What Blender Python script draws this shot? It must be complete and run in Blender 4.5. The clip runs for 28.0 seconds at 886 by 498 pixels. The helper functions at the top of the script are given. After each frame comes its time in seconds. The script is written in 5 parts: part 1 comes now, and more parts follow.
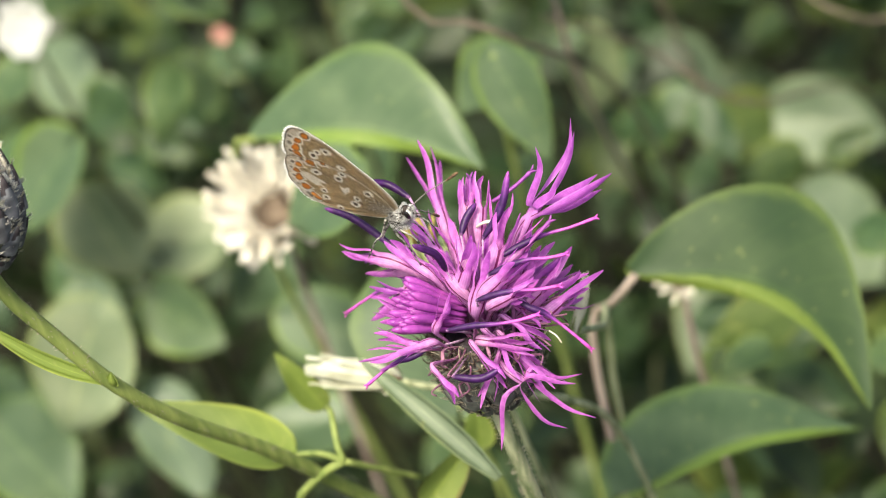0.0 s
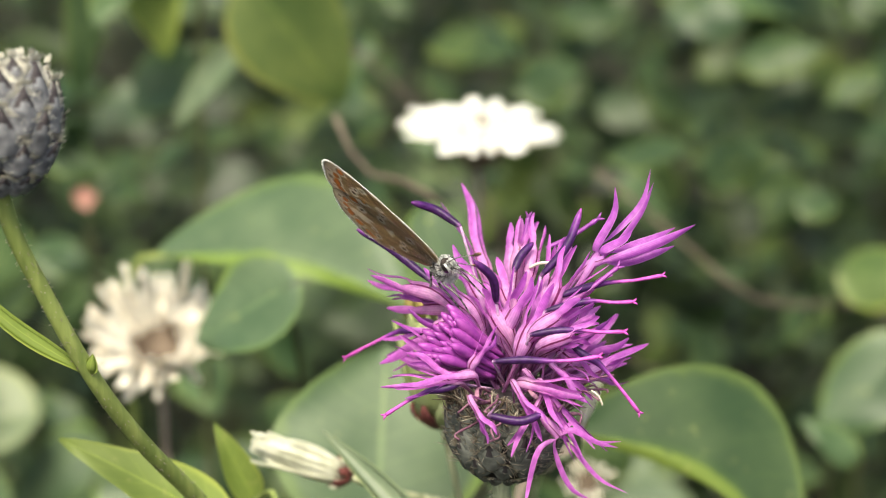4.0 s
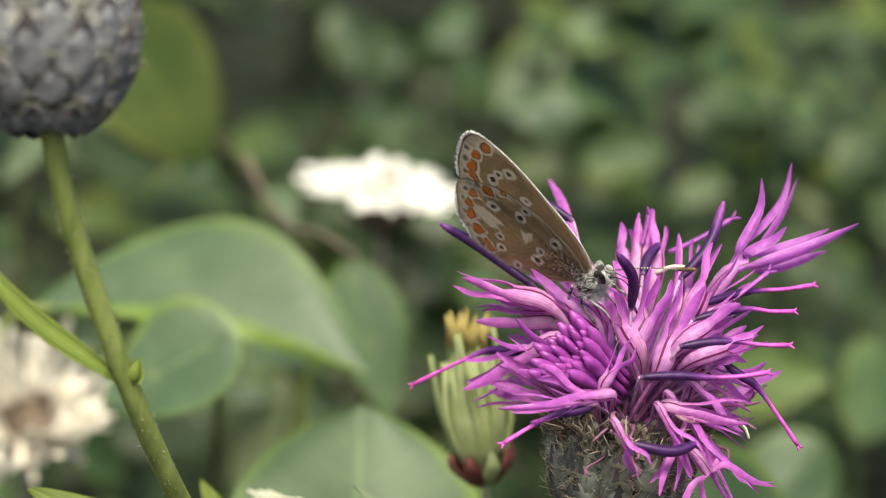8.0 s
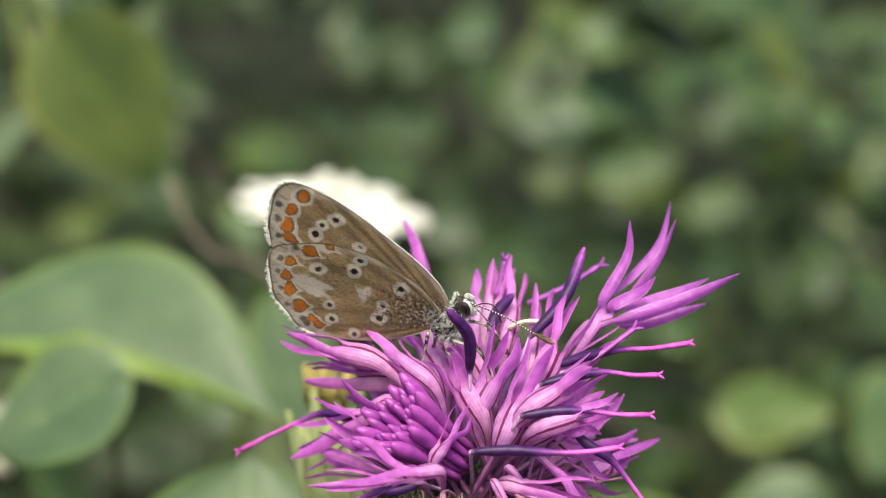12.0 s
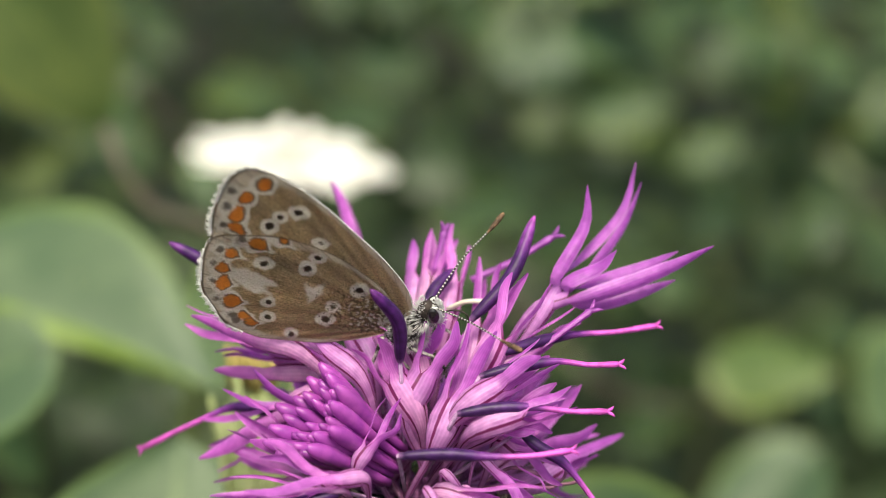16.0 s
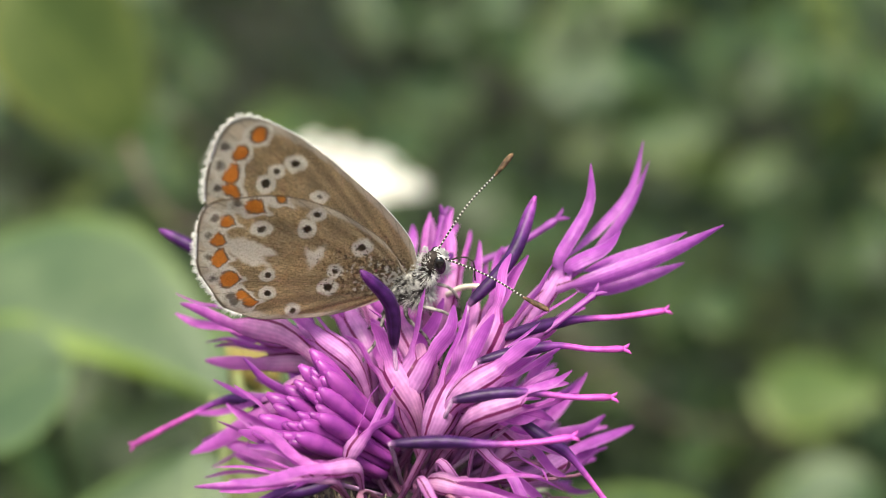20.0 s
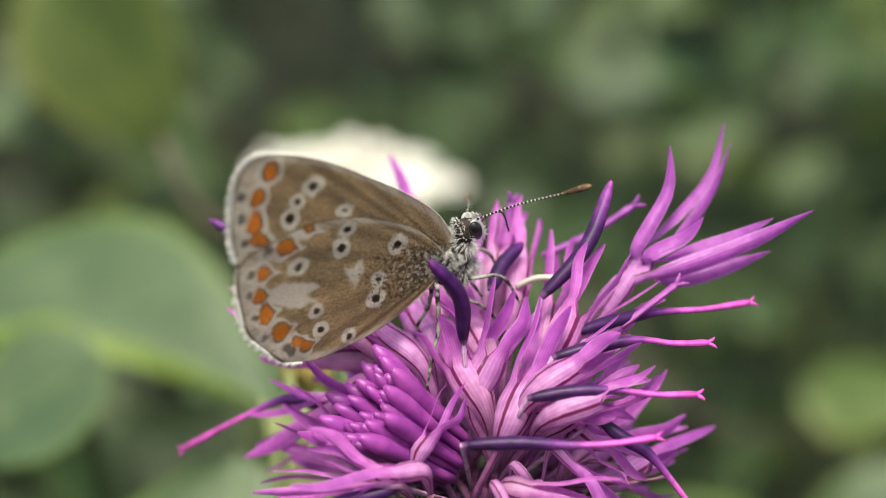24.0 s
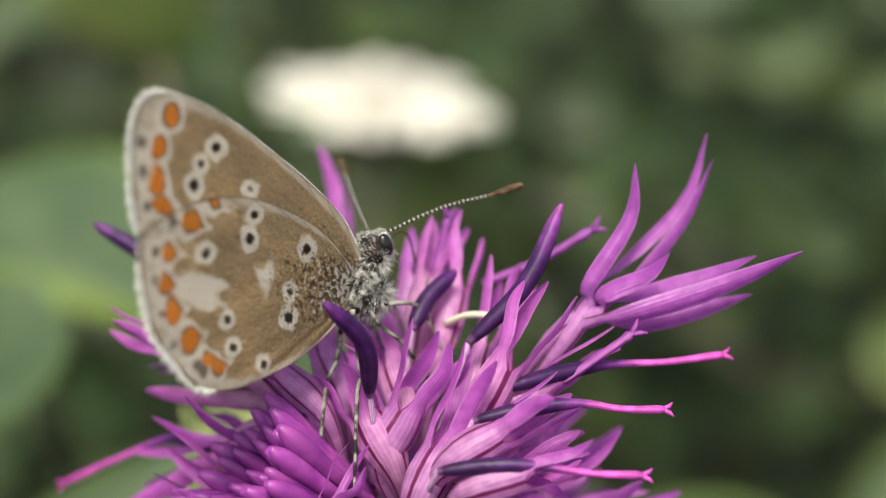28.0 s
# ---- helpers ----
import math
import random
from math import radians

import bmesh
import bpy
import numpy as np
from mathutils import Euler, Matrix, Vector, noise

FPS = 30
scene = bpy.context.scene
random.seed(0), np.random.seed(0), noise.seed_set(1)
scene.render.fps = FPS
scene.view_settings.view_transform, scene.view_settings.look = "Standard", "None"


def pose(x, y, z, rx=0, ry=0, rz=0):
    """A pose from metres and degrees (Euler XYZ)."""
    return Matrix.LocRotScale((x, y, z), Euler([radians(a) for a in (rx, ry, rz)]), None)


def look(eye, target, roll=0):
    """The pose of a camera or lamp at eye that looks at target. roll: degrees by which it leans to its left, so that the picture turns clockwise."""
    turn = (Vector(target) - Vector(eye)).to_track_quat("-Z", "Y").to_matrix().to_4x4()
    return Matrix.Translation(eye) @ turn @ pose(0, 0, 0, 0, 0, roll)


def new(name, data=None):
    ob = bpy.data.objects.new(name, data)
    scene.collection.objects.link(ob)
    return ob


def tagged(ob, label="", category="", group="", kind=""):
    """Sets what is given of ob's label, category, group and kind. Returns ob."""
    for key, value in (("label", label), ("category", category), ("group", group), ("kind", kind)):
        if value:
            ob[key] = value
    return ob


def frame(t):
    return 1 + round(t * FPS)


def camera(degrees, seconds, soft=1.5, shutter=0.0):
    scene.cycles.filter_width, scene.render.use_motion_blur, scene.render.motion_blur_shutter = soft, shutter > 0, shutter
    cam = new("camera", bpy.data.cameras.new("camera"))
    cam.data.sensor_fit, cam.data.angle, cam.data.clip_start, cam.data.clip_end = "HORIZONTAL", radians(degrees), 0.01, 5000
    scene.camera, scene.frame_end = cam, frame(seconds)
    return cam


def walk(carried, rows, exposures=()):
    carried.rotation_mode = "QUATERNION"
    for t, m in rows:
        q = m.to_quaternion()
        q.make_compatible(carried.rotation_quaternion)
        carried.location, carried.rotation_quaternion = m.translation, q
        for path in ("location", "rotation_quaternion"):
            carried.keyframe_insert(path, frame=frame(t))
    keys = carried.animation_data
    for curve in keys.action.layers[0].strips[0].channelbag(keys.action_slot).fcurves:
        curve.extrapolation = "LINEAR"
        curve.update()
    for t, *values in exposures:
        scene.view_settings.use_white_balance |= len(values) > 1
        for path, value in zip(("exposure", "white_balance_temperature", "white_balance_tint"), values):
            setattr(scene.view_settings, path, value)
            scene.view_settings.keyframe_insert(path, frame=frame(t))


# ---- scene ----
cam = camera(26.0, 28.0, soft=1.0)
PATH = [
    (0, (0.05674, -0.15587, 0.44904), (-0.00208, 0.00670, 0.34848), -17.21),
    (0.5, (0.05548, -0.16158, 0.43912), (-0.00361, 0.00692, 0.34903), -15.62),
    (1, (0.05817, -0.17374, 0.42746), (-0.00138, 0.00080, 0.35005), -12.29),
    (1.2, (0.05379, -0.17599, 0.42558), (-0.00398, 0.00085, 0.35215), -12.18),
    (1.5, (0.05278, -0.17630, 0.42694), (-0.00229, 0.00334, 0.35839), -12.35),
    (2, (0.03730, -0.18270, 0.42342), (-0.00810, 0.00006, 0.35605), -9.96),
    (2.5, (0.04332, -0.17440, 0.42003), (0.00134, 0.00918, 0.35267), -8.05),
    (4.5, (-0.00686, -0.16568, 0.40403), (-0.01498, 0.02539, 0.34551), 1.99),
    (5, (-0.02155, -0.16590, 0.39604), (-0.01421, 0.02717, 0.34439), 2.06),
    (5.5, (-0.02651, -0.16512, 0.39247), (-0.01265, 0.02902, 0.34648), 2.81),
    (6, (-0.03234, -0.16091, 0.39172), (-0.01485, 0.03281, 0.34517), 3.09),
    (6.5, (-0.03454, -0.15549, 0.39199), (-0.01308, 0.03813, 0.34672), 3.42),
    (7, (-0.03385, -0.14871, 0.39041), (-0.01061, 0.04463, 0.34482), 3.80),
    (7.5, (-0.03163, -0.14480, 0.38589), (-0.00899, 0.04891, 0.34161), 3.92),
    (8, (-0.03053, -0.13792, 0.38504), (-0.00809, 0.05599, 0.34148), 3.92),
    (8.5, (-0.02757, -0.13189, 0.38627), (-0.00633, 0.06206, 0.34230), 3.89),
    (9, (-0.02451, -0.12691, 0.38540), (-0.00452, 0.06753, 0.34305), 3.94),
    (9.5, (-0.02052, -0.12436, 0.38389), (-0.00244, 0.07042, 0.34226), 3.76),
    (10, (-0.01497, -0.11988, 0.38391), (0.00117, 0.07489, 0.34146), 3.57),
    (10.5, (-0.01444, -0.12034, 0.38606), (0.00061, 0.07430, 0.34261), 3.67),
    (11, (-0.01604, -0.12217, 0.38603), (0.00047, 0.07180, 0.34017), 3.67),
    (11.5, (-0.01110, -0.12261, 0.38572), (0.00143, 0.07205, 0.34157), 3.40),
    (12, (-0.00916, -0.12135, 0.38613), (0.00191, 0.07327, 0.34141), 3.45),
    (12.5, (-0.01213, -0.11842, 0.38482), (-0.00071, 0.07583, 0.33860), 3.08),
    (14.5, (-0.01434, -0.10868, 0.38476), (-0.00170, 0.08421, 0.33344), 3.09),
    (15, (-0.01313, -0.10701, 0.38667), (-0.00024, 0.08560, 0.33436), 3.04),
    (15.5, (-0.01000, -0.10700, 0.38513), (0.00250, 0.08581, 0.33346), 3.36),
    (16, (-0.00354, -0.10410, 0.38428), (0.00687, 0.08899, 0.33323), 3.26),
    (16.5, (-0.00261, -0.10313, 0.38225), (0.00708, 0.09035, 0.33254), 3.38),
    (17, (-0.00194, -0.10295, 0.37956), (0.00359, 0.09068, 0.32978), 3.12),
    (17.5, (-0.00608, -0.10336, 0.37856), (-0.00263, 0.09026, 0.32856), 2.76),
    (18, (-0.00680, -0.10188, 0.37822), (-0.00128, 0.09259, 0.33184), 3.06),
    (18.5, (-0.00629, -0.10040, 0.37618), (-0.00091, 0.09423, 0.33045), 2.60),
    (19, (-0.00067, -0.10033, 0.37769), (0.00362, 0.09425, 0.33163), 2.48),
    (19.5, (0.00166, -0.10080, 0.37871), (0.00486, 0.09379, 0.33263), 2.31),
    (20, (0.00081, -0.10073, 0.37961), (0.00396, 0.09381, 0.33329), 2.23),
    (20.5, (-0.00088, -0.10244, 0.37961), (0.00146, 0.09214, 0.33340), 2.37),
    (21, (-0.00052, -0.10201, 0.37936), (0.00252, 0.09278, 0.33412), 2.31),
    (21.5, (-0.00149, -0.10336, 0.37949), (0.00131, 0.09130, 0.33369), 2.18),
    (23.5, (-0.00144, -0.09178, 0.37715), (0.00071, 0.10251, 0.32973), 1.86),
    (24, (-0.00179, -0.09447, 0.37689), (-0.00057, 0.10032, 0.33153), 1.77),
    (24.5, (-0.00523, -0.09651, 0.37800), (-0.00250, 0.09848, 0.33359), 1.99),
    (25, (-0.00070, -0.09348, 0.37896), (0.00167, 0.10130, 0.33364), 1.86),
    (25.5, (-0.00088, -0.09059, 0.37864), (0.00066, 0.10371, 0.33126), 1.90),
    (26, (-0.00141, -0.08798, 0.37835), (-0.00063, 0.10561, 0.32811), 1.97),
    (26.5, (-0.00527, -0.08762, 0.37810), (-0.00402, 0.10627, 0.32906), 2.28),
    (27, (-0.00527, -0.08648, 0.37864), (-0.00628, 0.10660, 0.32650), 2.19),
    (27.5, (0.00171, -0.08263, 0.37947), (-0.00196, 0.11018, 0.32647), 2.29),
    (28, (0.00656, -0.07621, 0.38051), (-0.00295, 0.11454, 0.32113), 3.18),
]
EXPOSURES = [(0, 1.2, 7100, 2), (2.5, 1.2, 7100, 2), (5, 1.02, 7050, 2), (7, 0.94, 7000, 2), (9, 0.86, 6950, 2), (11, 0.95, 6900, 2), (12, 0.93, 6900, 2), (17, 0.85, 6900, 2), (18, 0.97, 6900, 2), (21, 1.0, 6900, 2), (24, 0.78, 6900, 2), (25, 0.62, 6900, 2), (26, 0.58, 6900, 2), (27, 0.75, 6900, 2), (28, 0.58, 6900, 2)]
walk(cam, [(t, look(eye, target, roll)) for t, eye, target, roll in PATH], EXPOSURES)
cam.data.dof.use_dof = True
cam.data.dof.aperture_fstop = 21.0

# ---- light: high thin cloud, a soft high sun from behind the camera ----
SUN_UP, SUN_ROUND = radians(58), radians(187)
world = bpy.data.worlds.new("sky")
scene.world = world
world.use_nodes = True
wn = world.node_tree.nodes
sky = wn.new("ShaderNodeTexSky")
sky.sky_type, sky.sun_disc, sky.sun_elevation, sky.sun_rotation = "NISHITA", False, SUN_UP, SUN_ROUND
sky.dust_density, sky.ozone_density = 4.0, 0.6
world.node_tree.links.new(sky.outputs[0], wn["Background"].inputs[0])
wn["Background"].inputs[1].default_value = 0.11
sun = new("sun", bpy.data.lights.new("sun", "SUN"))
sun.data.energy, sun.data.angle, sun.data.color = 2.7, radians(18), (1.0, 0.94, 0.84)
sun_way = Vector((math.sin(SUN_ROUND) * math.cos(SUN_UP), math.cos(SUN_ROUND) * math.cos(SUN_UP), math.sin(SUN_UP)))
sun.matrix_world = look(sun_way * 5, (0, 0, 0))

MM = 0.001
HEAD_AT = Vector((0, 0, 0.35))


# ---- materials ----
def material(name, rough=0.6, spec=0.3, see=0.0):
    """A node material; returns it with a helper that adds nodes and the colour socket to be driven."""
    m = bpy.data.materials.new(name)
    m.use_nodes = True
    nt = m.node_tree
    b = nt.nodes["Principled BSDF"]
    b.inputs["Roughness"].default_value = rough
    b.inputs["Specular IOR Level"].default_value = spec
    if see:
        tr = nt.nodes.new("ShaderNodeBsdfTranslucent")
        mix = nt.nodes.new("ShaderNodeMixShader")
        mix.inputs[0].default_value = see
        nt.links.new(b.outputs[0], mix.inputs[1])
        nt.links.new(tr.outputs[0], mix.inputs[2])
        nt.links.new(mix.outputs[0], nt.nodes["Material Output"].inputs[0])
        return m, nt, b, tr
    return m, nt, b, None


def paint(nt, b, tr, socket):
    nt.links.new(socket, b.inputs["Base Color"])
    if tr:
        nt.links.new(socket, tr.inputs[0])


def ramp(nt, source, stops):
    r = nt.nodes.new("ShaderNodeValToRGB")
    e = r.color_ramp.elements
    while len(e) < len(stops):
        e.new(0.5)
    for el, (at, c) in zip(e, stops):
        el.position, el.color = at, (*c, 1)
    nt.links.new(source, r.inputs[0])
    return r.outputs[0]


def attr(nt, name):
    a = nt.nodes.new("ShaderNodeAttribute")
    a.attribute_name = name
    return a.outputs["Fac"]


def grain(nt, scale, detail=3.0, space="Object", stretch=None):
    co = nt.nodes.new("ShaderNodeTexCoord")
    n = nt.nodes.new("ShaderNodeTexNoise")
    n.inputs["Scale"].default_value, n.inputs["Detail"].default_value = scale, detail
    source = co.outputs[space]
    if stretch:
        mp = nt.nodes.new("ShaderNodeMapping")
        mp.inputs["Scale"].default_value = stretch
        nt.links.new(source, mp.inputs[0])
        source = mp.outputs[0]
    nt.links.new(source, n.inputs["Vector"])
    return n.outputs[0]


def blend(nt, fac, a, b, how="MIX"):
    m = nt.nodes.new("ShaderNodeMix")
    m.data_type, m.blend_type = "RGBA", how
    for socket, value in ((m.inputs[0], fac), (m.inputs[6], a), (m.inputs[7], b)):
        if isinstance(value, (int, float)):
            socket.default_value = value
        elif isinstance(value, tuple):
            socket.default_value = (*value, 1)
        else:
            nt.links.new(value, socket)
    return m.outputs[2]


def calc(nt, how, a, b=0.0):
    m = nt.nodes.new("ShaderNodeMath")
    m.operation = how
    for socket, value in zip(m.inputs, (a, b)):
        if isinstance(value, (int, float)):
            socket.default_value = value
        else:
            nt.links.new(value, socket)
    return m.outputs[0]


def bump(nt, b, height, strength, distance):
    n = nt.nodes.new("ShaderNodeBump")
    n.inputs["Strength"].default_value, n.inputs["Distance"].default_value = strength, distance
    nt.links.new(height, n.inputs["Height"])
    nt.links.new(n.outputs[0], b.inputs["Normal"])


def petal_paint():
    m, nt, b, tr = material("petal_magenta", 0.36, 0.5, 0.46)
    along = attr(nt, "along")
    # the tube's base is darkened, putting the crown's inner shade into the colour
    base = ramp(nt, along, [(0.0, (0.34, 0.13, 0.3)), (0.2, (0.62, 0.28, 0.56)), (0.33, (0.8, 0.4, 0.74)), (0.44, (0.74, 0.265, 0.71)), (0.6, (0.66, 0.18, 0.66)), (1.0, (0.54, 0.11, 0.58))])
    info = nt.nodes.new("ShaderNodeObjectInfo")
    vary = ramp(nt, info.outputs["Random"], [(0, (0.8, 0.72, 0.92)), (0.9, (1.12, 1.14, 1.08)), (1, (1.02, 1.2, 0.95))])
    base = blend(nt, 1.0, base, vary, "MULTIPLY")
    streak = ramp(nt, grain(nt, 1500.0, 4.0), [(0.38, (0.72, 0.62, 0.75)), (0.62, (1.12, 1.14, 1.1))])
    base = blend(nt, 0.6, base, streak, "MULTIPLY")
    across = attr(nt, "across")
    wob = calc(nt, "ADD", across, calc(nt, "MULTIPLY", calc(nt, "SUBTRACT", grain(nt, 900.0, 2.0), 0.5), 0.12))
    vein = ramp(nt, wob, [(0.82, (0, 0, 0)), (0.9, (1, 1, 1))])
    near = ramp(nt, along, [(0.08, (1, 1, 1)), (0.4, (1, 1, 1)), (0.58, (0, 0, 0))])
    base = blend(nt, calc(nt, "MULTIPLY", calc(nt, "MULTIPLY", vein, near), 0.95), base, (0.2, 0.01, 0.1))
    fine = ramp(nt, calc(nt, "FRACT", calc(nt, "MULTIPLY", across, 3.0)), [(0.0, (0.82, 0.7, 0.82)), (0.5, (1.1, 1.14, 1.1)), (1.0, (0.82, 0.7, 0.82))])
    base = blend(nt, 0.55, base, fine, "MULTIPLY")
    # thin pale margins on the lobes
    hem = calc(nt, "MULTIPLY", ramp(nt, across, [(0.72, (0, 0, 0)), (0.97, (1, 1, 1))]), ramp(nt, along, [(0.5, (0, 0, 0)), (0.65, (1, 1, 1))]))
    base = blend(nt, calc(nt, "MULTIPLY", hem, 0.28), base, (0.86, 0.5, 0.84))
    paint(nt, b, tr, base)
    bump(nt, b, calc(nt, "ADD", grain(nt, 2500.0, 2.0), calc(nt, "MULTIPLY", fine, 0.6)), 0.5, 0.00012)
    return m


def anther_paint():
    m, nt, b, tr = material("anther_violet", 0.42, 0.25)
    base = ramp(nt, attr(nt, "along"), [(0.0, (0.5, 0.36, 0.5)), (0.03, (0.3, 0.16, 0.33)), (0.07, (0.03, 0.01, 0.055)), (0.42, (0.045, 0.011, 0.085)), (0.56, (0.2, 0.045, 0.26)), (0.66, (0.5, 0.1, 0.44)), (1.0, (0.56, 0.09, 0.45))])
    line = ramp(nt, calc(nt, "FRACT", calc(nt, "MULTIPLY", attr(nt, "across"), 2.5)), [(0.0, (0.55, 0.55, 0.6)), (0.5, (1.7, 1.5, 1.6)), (1.0, (0.55, 0.55, 0.6))])
    base = blend(nt, 0.6, base, line, "MULTIPLY")
    base = blend(nt, 0.6, base, ramp(nt, grain(nt, 1800.0), [(0.35, (0.5, 0.5, 0.5)), (0.65, (1.4, 1.25, 1.35))]), "MULTIPLY")
    paint(nt, b, tr, base)
    bump(nt, b, grain(nt, 3000.0, 2.0), 0.3, 0.0001)
    return m


def simple_paint(name, stops, scale, rough=0.6, spec=0.3, see=0.0, relief=0.0, stretch=None, random_span=0.0):
    m, nt, b, tr = material(name, rough, spec, see)
    g = grain(nt, scale, 4.0, "Object", stretch)
    base = ramp(nt, g, stops)
    if random_span:
        info = nt.nodes.new("ShaderNodeObjectInfo")
        lo, hi = 1 - random_span, 1 + random_span
        base = blend(nt, 1.0, base, ramp(nt, info.outputs["Random"], [(0, (lo, lo, lo)), (1, (hi, hi, hi))]), "MULTIPLY")
    paint(nt, b, tr, base)
    if relief:
        bump(nt, b, g, 0.5, relief)
    return m


def leaf_paint(name, dark, light, edge, gloss=0.44, island=False, span=1.0):
    m, nt, b, tr = material(name, gloss, 0.35, 0.2)
    big = ramp(nt, grain(nt, 90.0, 3.0), [(0.35, dark), (0.65, light)])
    across = calc(nt, "ABSOLUTE", attr(nt, "across"))
    # side veins run forward from the midrib
    wave = calc(nt, "FRACT", calc(nt, "MULTIPLY", calc(nt, "SUBTRACT", attr(nt, "along"), calc(nt, "MULTIPLY", across, 0.22)), 7.0))
    vein = ramp(nt, calc(nt, "ABSOLUTE", calc(nt, "SUBTRACT", wave, 0.5)), [(0.0, (1.35, 1.3, 1.2)), (0.06, (1, 1, 1))])
    rib = ramp(nt, across, [(0.0, (1.7, 1.6, 1.4)), (0.05, (1, 1, 1))])
    base = blend(nt, 1.0, blend(nt, 0.6, big, vein, "MULTIPLY"), rib, "MULTIPLY")
    rim = ramp(nt, calc(nt, "ADD", across, calc(nt, "MULTIPLY", calc(nt, "SUBTRACT", grain(nt, 300.0), 0.5), 0.25)), [(0.84, (0, 0, 0)), (0.95, (1, 1, 1))])
    base = blend(nt, calc(nt, "MULTIPLY", rim, ramp(nt, attr(nt, "across"), [(0.0, (0.75, 0.75, 0.75)), (0.02, (0.3, 0.3, 0.3))])), base, edge)
    if island:
        geo = nt.nodes.new("ShaderNodeNewGeometry")
        source = geo.outputs["Random Per Island"]
    else:
        source = nt.nodes.new("ShaderNodeObjectInfo").outputs["Random"]
    base = blend(nt, span, base, ramp(nt, source, [(0, (0.45, 0.55, 0.6)), (0.4, (0.85, 0.92, 0.95)), (0.75, (1.15, 1.1, 1.15)), (0.93, (1.3, 1.24, 1.15)), (1, (1.5, 1.3, 0.7))]), "MULTIPLY")
    speck = ramp(nt, grain(nt, 700.0, 2.0), [(0.68, (0, 0, 0)), (0.74, (1, 1, 1))])
    base = blend(nt, calc(nt, "MULTIPLY", speck, 0.35), base, (0.35, 0.36, 0.12))
    paint(nt, b, tr, base)
    bump(nt, b, wave, 0.15, 0.0004)
    return m


PETAL, ANTHER = petal_paint(), anther_paint()
ROD = simple_paint("floret_bud_purple", [(0.3, (0.24, 0.03, 0.29)), (0.7, (0.46, 0.09, 0.45))], 900, 0.36, 0.45, 0.15, random_span=0.2)
WITHERED = simple_paint("withered_pink", [(0.3, (0.17, 0.06, 0.13)), (0.7, (0.4, 0.2, 0.28))], 1400, 0.7, 0.2, 0.2, 0.0002, random_span=0.25)
BRACT = simple_paint("bract_grey_green", [(0.3, (0.045, 0.048, 0.044)), (0.7, (0.16, 0.165, 0.148))], 900, 0.75, 0.2, 0, 0.0003, random_span=0.2)
BRACT_BUD = simple_paint("bract_slate", [(0.3, (0.045, 0.046, 0.055)), (0.7, (0.2, 0.2, 0.215))], 800, 0.65, 0.25, 0, 0.0002, random_span=0.25)
BUD_FRINGE = simple_paint("cream_bud_fringe", [(0.3, (0.52, 0.49, 0.42)), (0.7, (0.82, 0.79, 0.71))], 900, 0.85, 0.2, 0.2)
# black of the scale points; on the cores it paints shade between scales
BLACK_TIP_AND_GAP = simple_paint("bract_black_tip_and_gap", [(0.3, (0.012, 0.01, 0.012)), (0.7, (0.05, 0.04, 0.045))], 900, 0.7)
FRINGE = simple_paint("straw_fringe", [(0.3, (0.26, 0.22, 0.165)), (0.7, (0.56, 0.5, 0.41))], 800, 0.8, 0.2, 0.2)
STEM = simple_paint("ribbed_green_stem", [(0.3, (0.13, 0.18, 0.045)), (0.7, (0.28, 0.33, 0.1))], 900, 0.6, 0.3, 0, 0.0004, (1, 1, 0.03))
# darker copy of the stem green, with the hedge's shade put into the colour
STEM_SHADED = simple_paint("shaded_brown_green_stem", [(0.3, (0.04, 0.045, 0.02)), (0.7, (0.09, 0.1, 0.045))], 260, 0.7, 0.2, 0, 0.0004)
STEM_PALE = simple_paint("hairy_grey_green_stem", [(0.32, (0.1, 0.13, 0.06)), (0.68, (0.46, 0.47, 0.3))], 1100, 0.75, 0.2, 0, 0.0003, (1, 1, 0.08))
VINE = simple_paint("pinkish_brown_vine", [(0.3, (0.19, 0.14, 0.12)), (0.7, (0.36, 0.29, 0.25))], 220, 0.6, 0.3, 0, 0.0004)
TWIG = simple_paint("dry_brown_twig", [(0.3, (0.08, 0.062, 0.05)), (0.7, (0.2, 0.16, 0.125))], 160, 0.8, 0.2, 0, 0.0005)
# dried cream raised almost to white, putting strong top light into the colour
CREAM_GLARE = simple_paint("glare_white_cream_petal", [(0.3, (0.92, 0.89, 0.8)), (0.7, (0.99, 0.98, 0.94))], 400, 0.8, 0.2, 0.25, random_span=0.05)
CREAM = simple_paint("dried_cream_petal", [(0.3, (0.72, 0.65, 0.53)), (0.7, (0.95, 0.92, 0.84))], 400, 0.8, 0.2, 0.25, random_span=0.25)
CREAM_CORE = simple_paint("dried_brown_core", [(0.3, (0.07, 0.05, 0.038)), (0.7, (0.22, 0.17, 0.13))], 500, 0.9, 0.1, 0, 0.0004)
PALE_PAPPUS = simple_paint("pale_green_bristle", [(0.3, (0.55, 0.55, 0.4)), (0.7, (0.88, 0.87, 0.75))], 600, 0.7, 0.2, 0.3)
GREEN_SCALE = simple_paint("soft_green_scale", [(0.3, (0.27, 0.33, 0.13)), (0.7, (0.44, 0.48, 0.25))], 400, 0.7, 0.2, 0.25)
MAROON = simple_paint("maroon_scale", [(0.3, (0.07, 0.018, 0.02)), (0.7, (0.2, 0.06, 0.05))], 500, 0.6)
YELLOW = simple_paint("withered_yellow_petal", [(0.3, (0.32, 0.25, 0.08)), (0.7, (0.52, 0.42, 0.16))], 400, 0.7, 0.2, 0.2)
BERRY = simple_paint("pink_red_petal", [(0.3, (0.26, 0.11, 0.09)), (0.7, (0.4, 0.22, 0.18))], 200, 0.6)
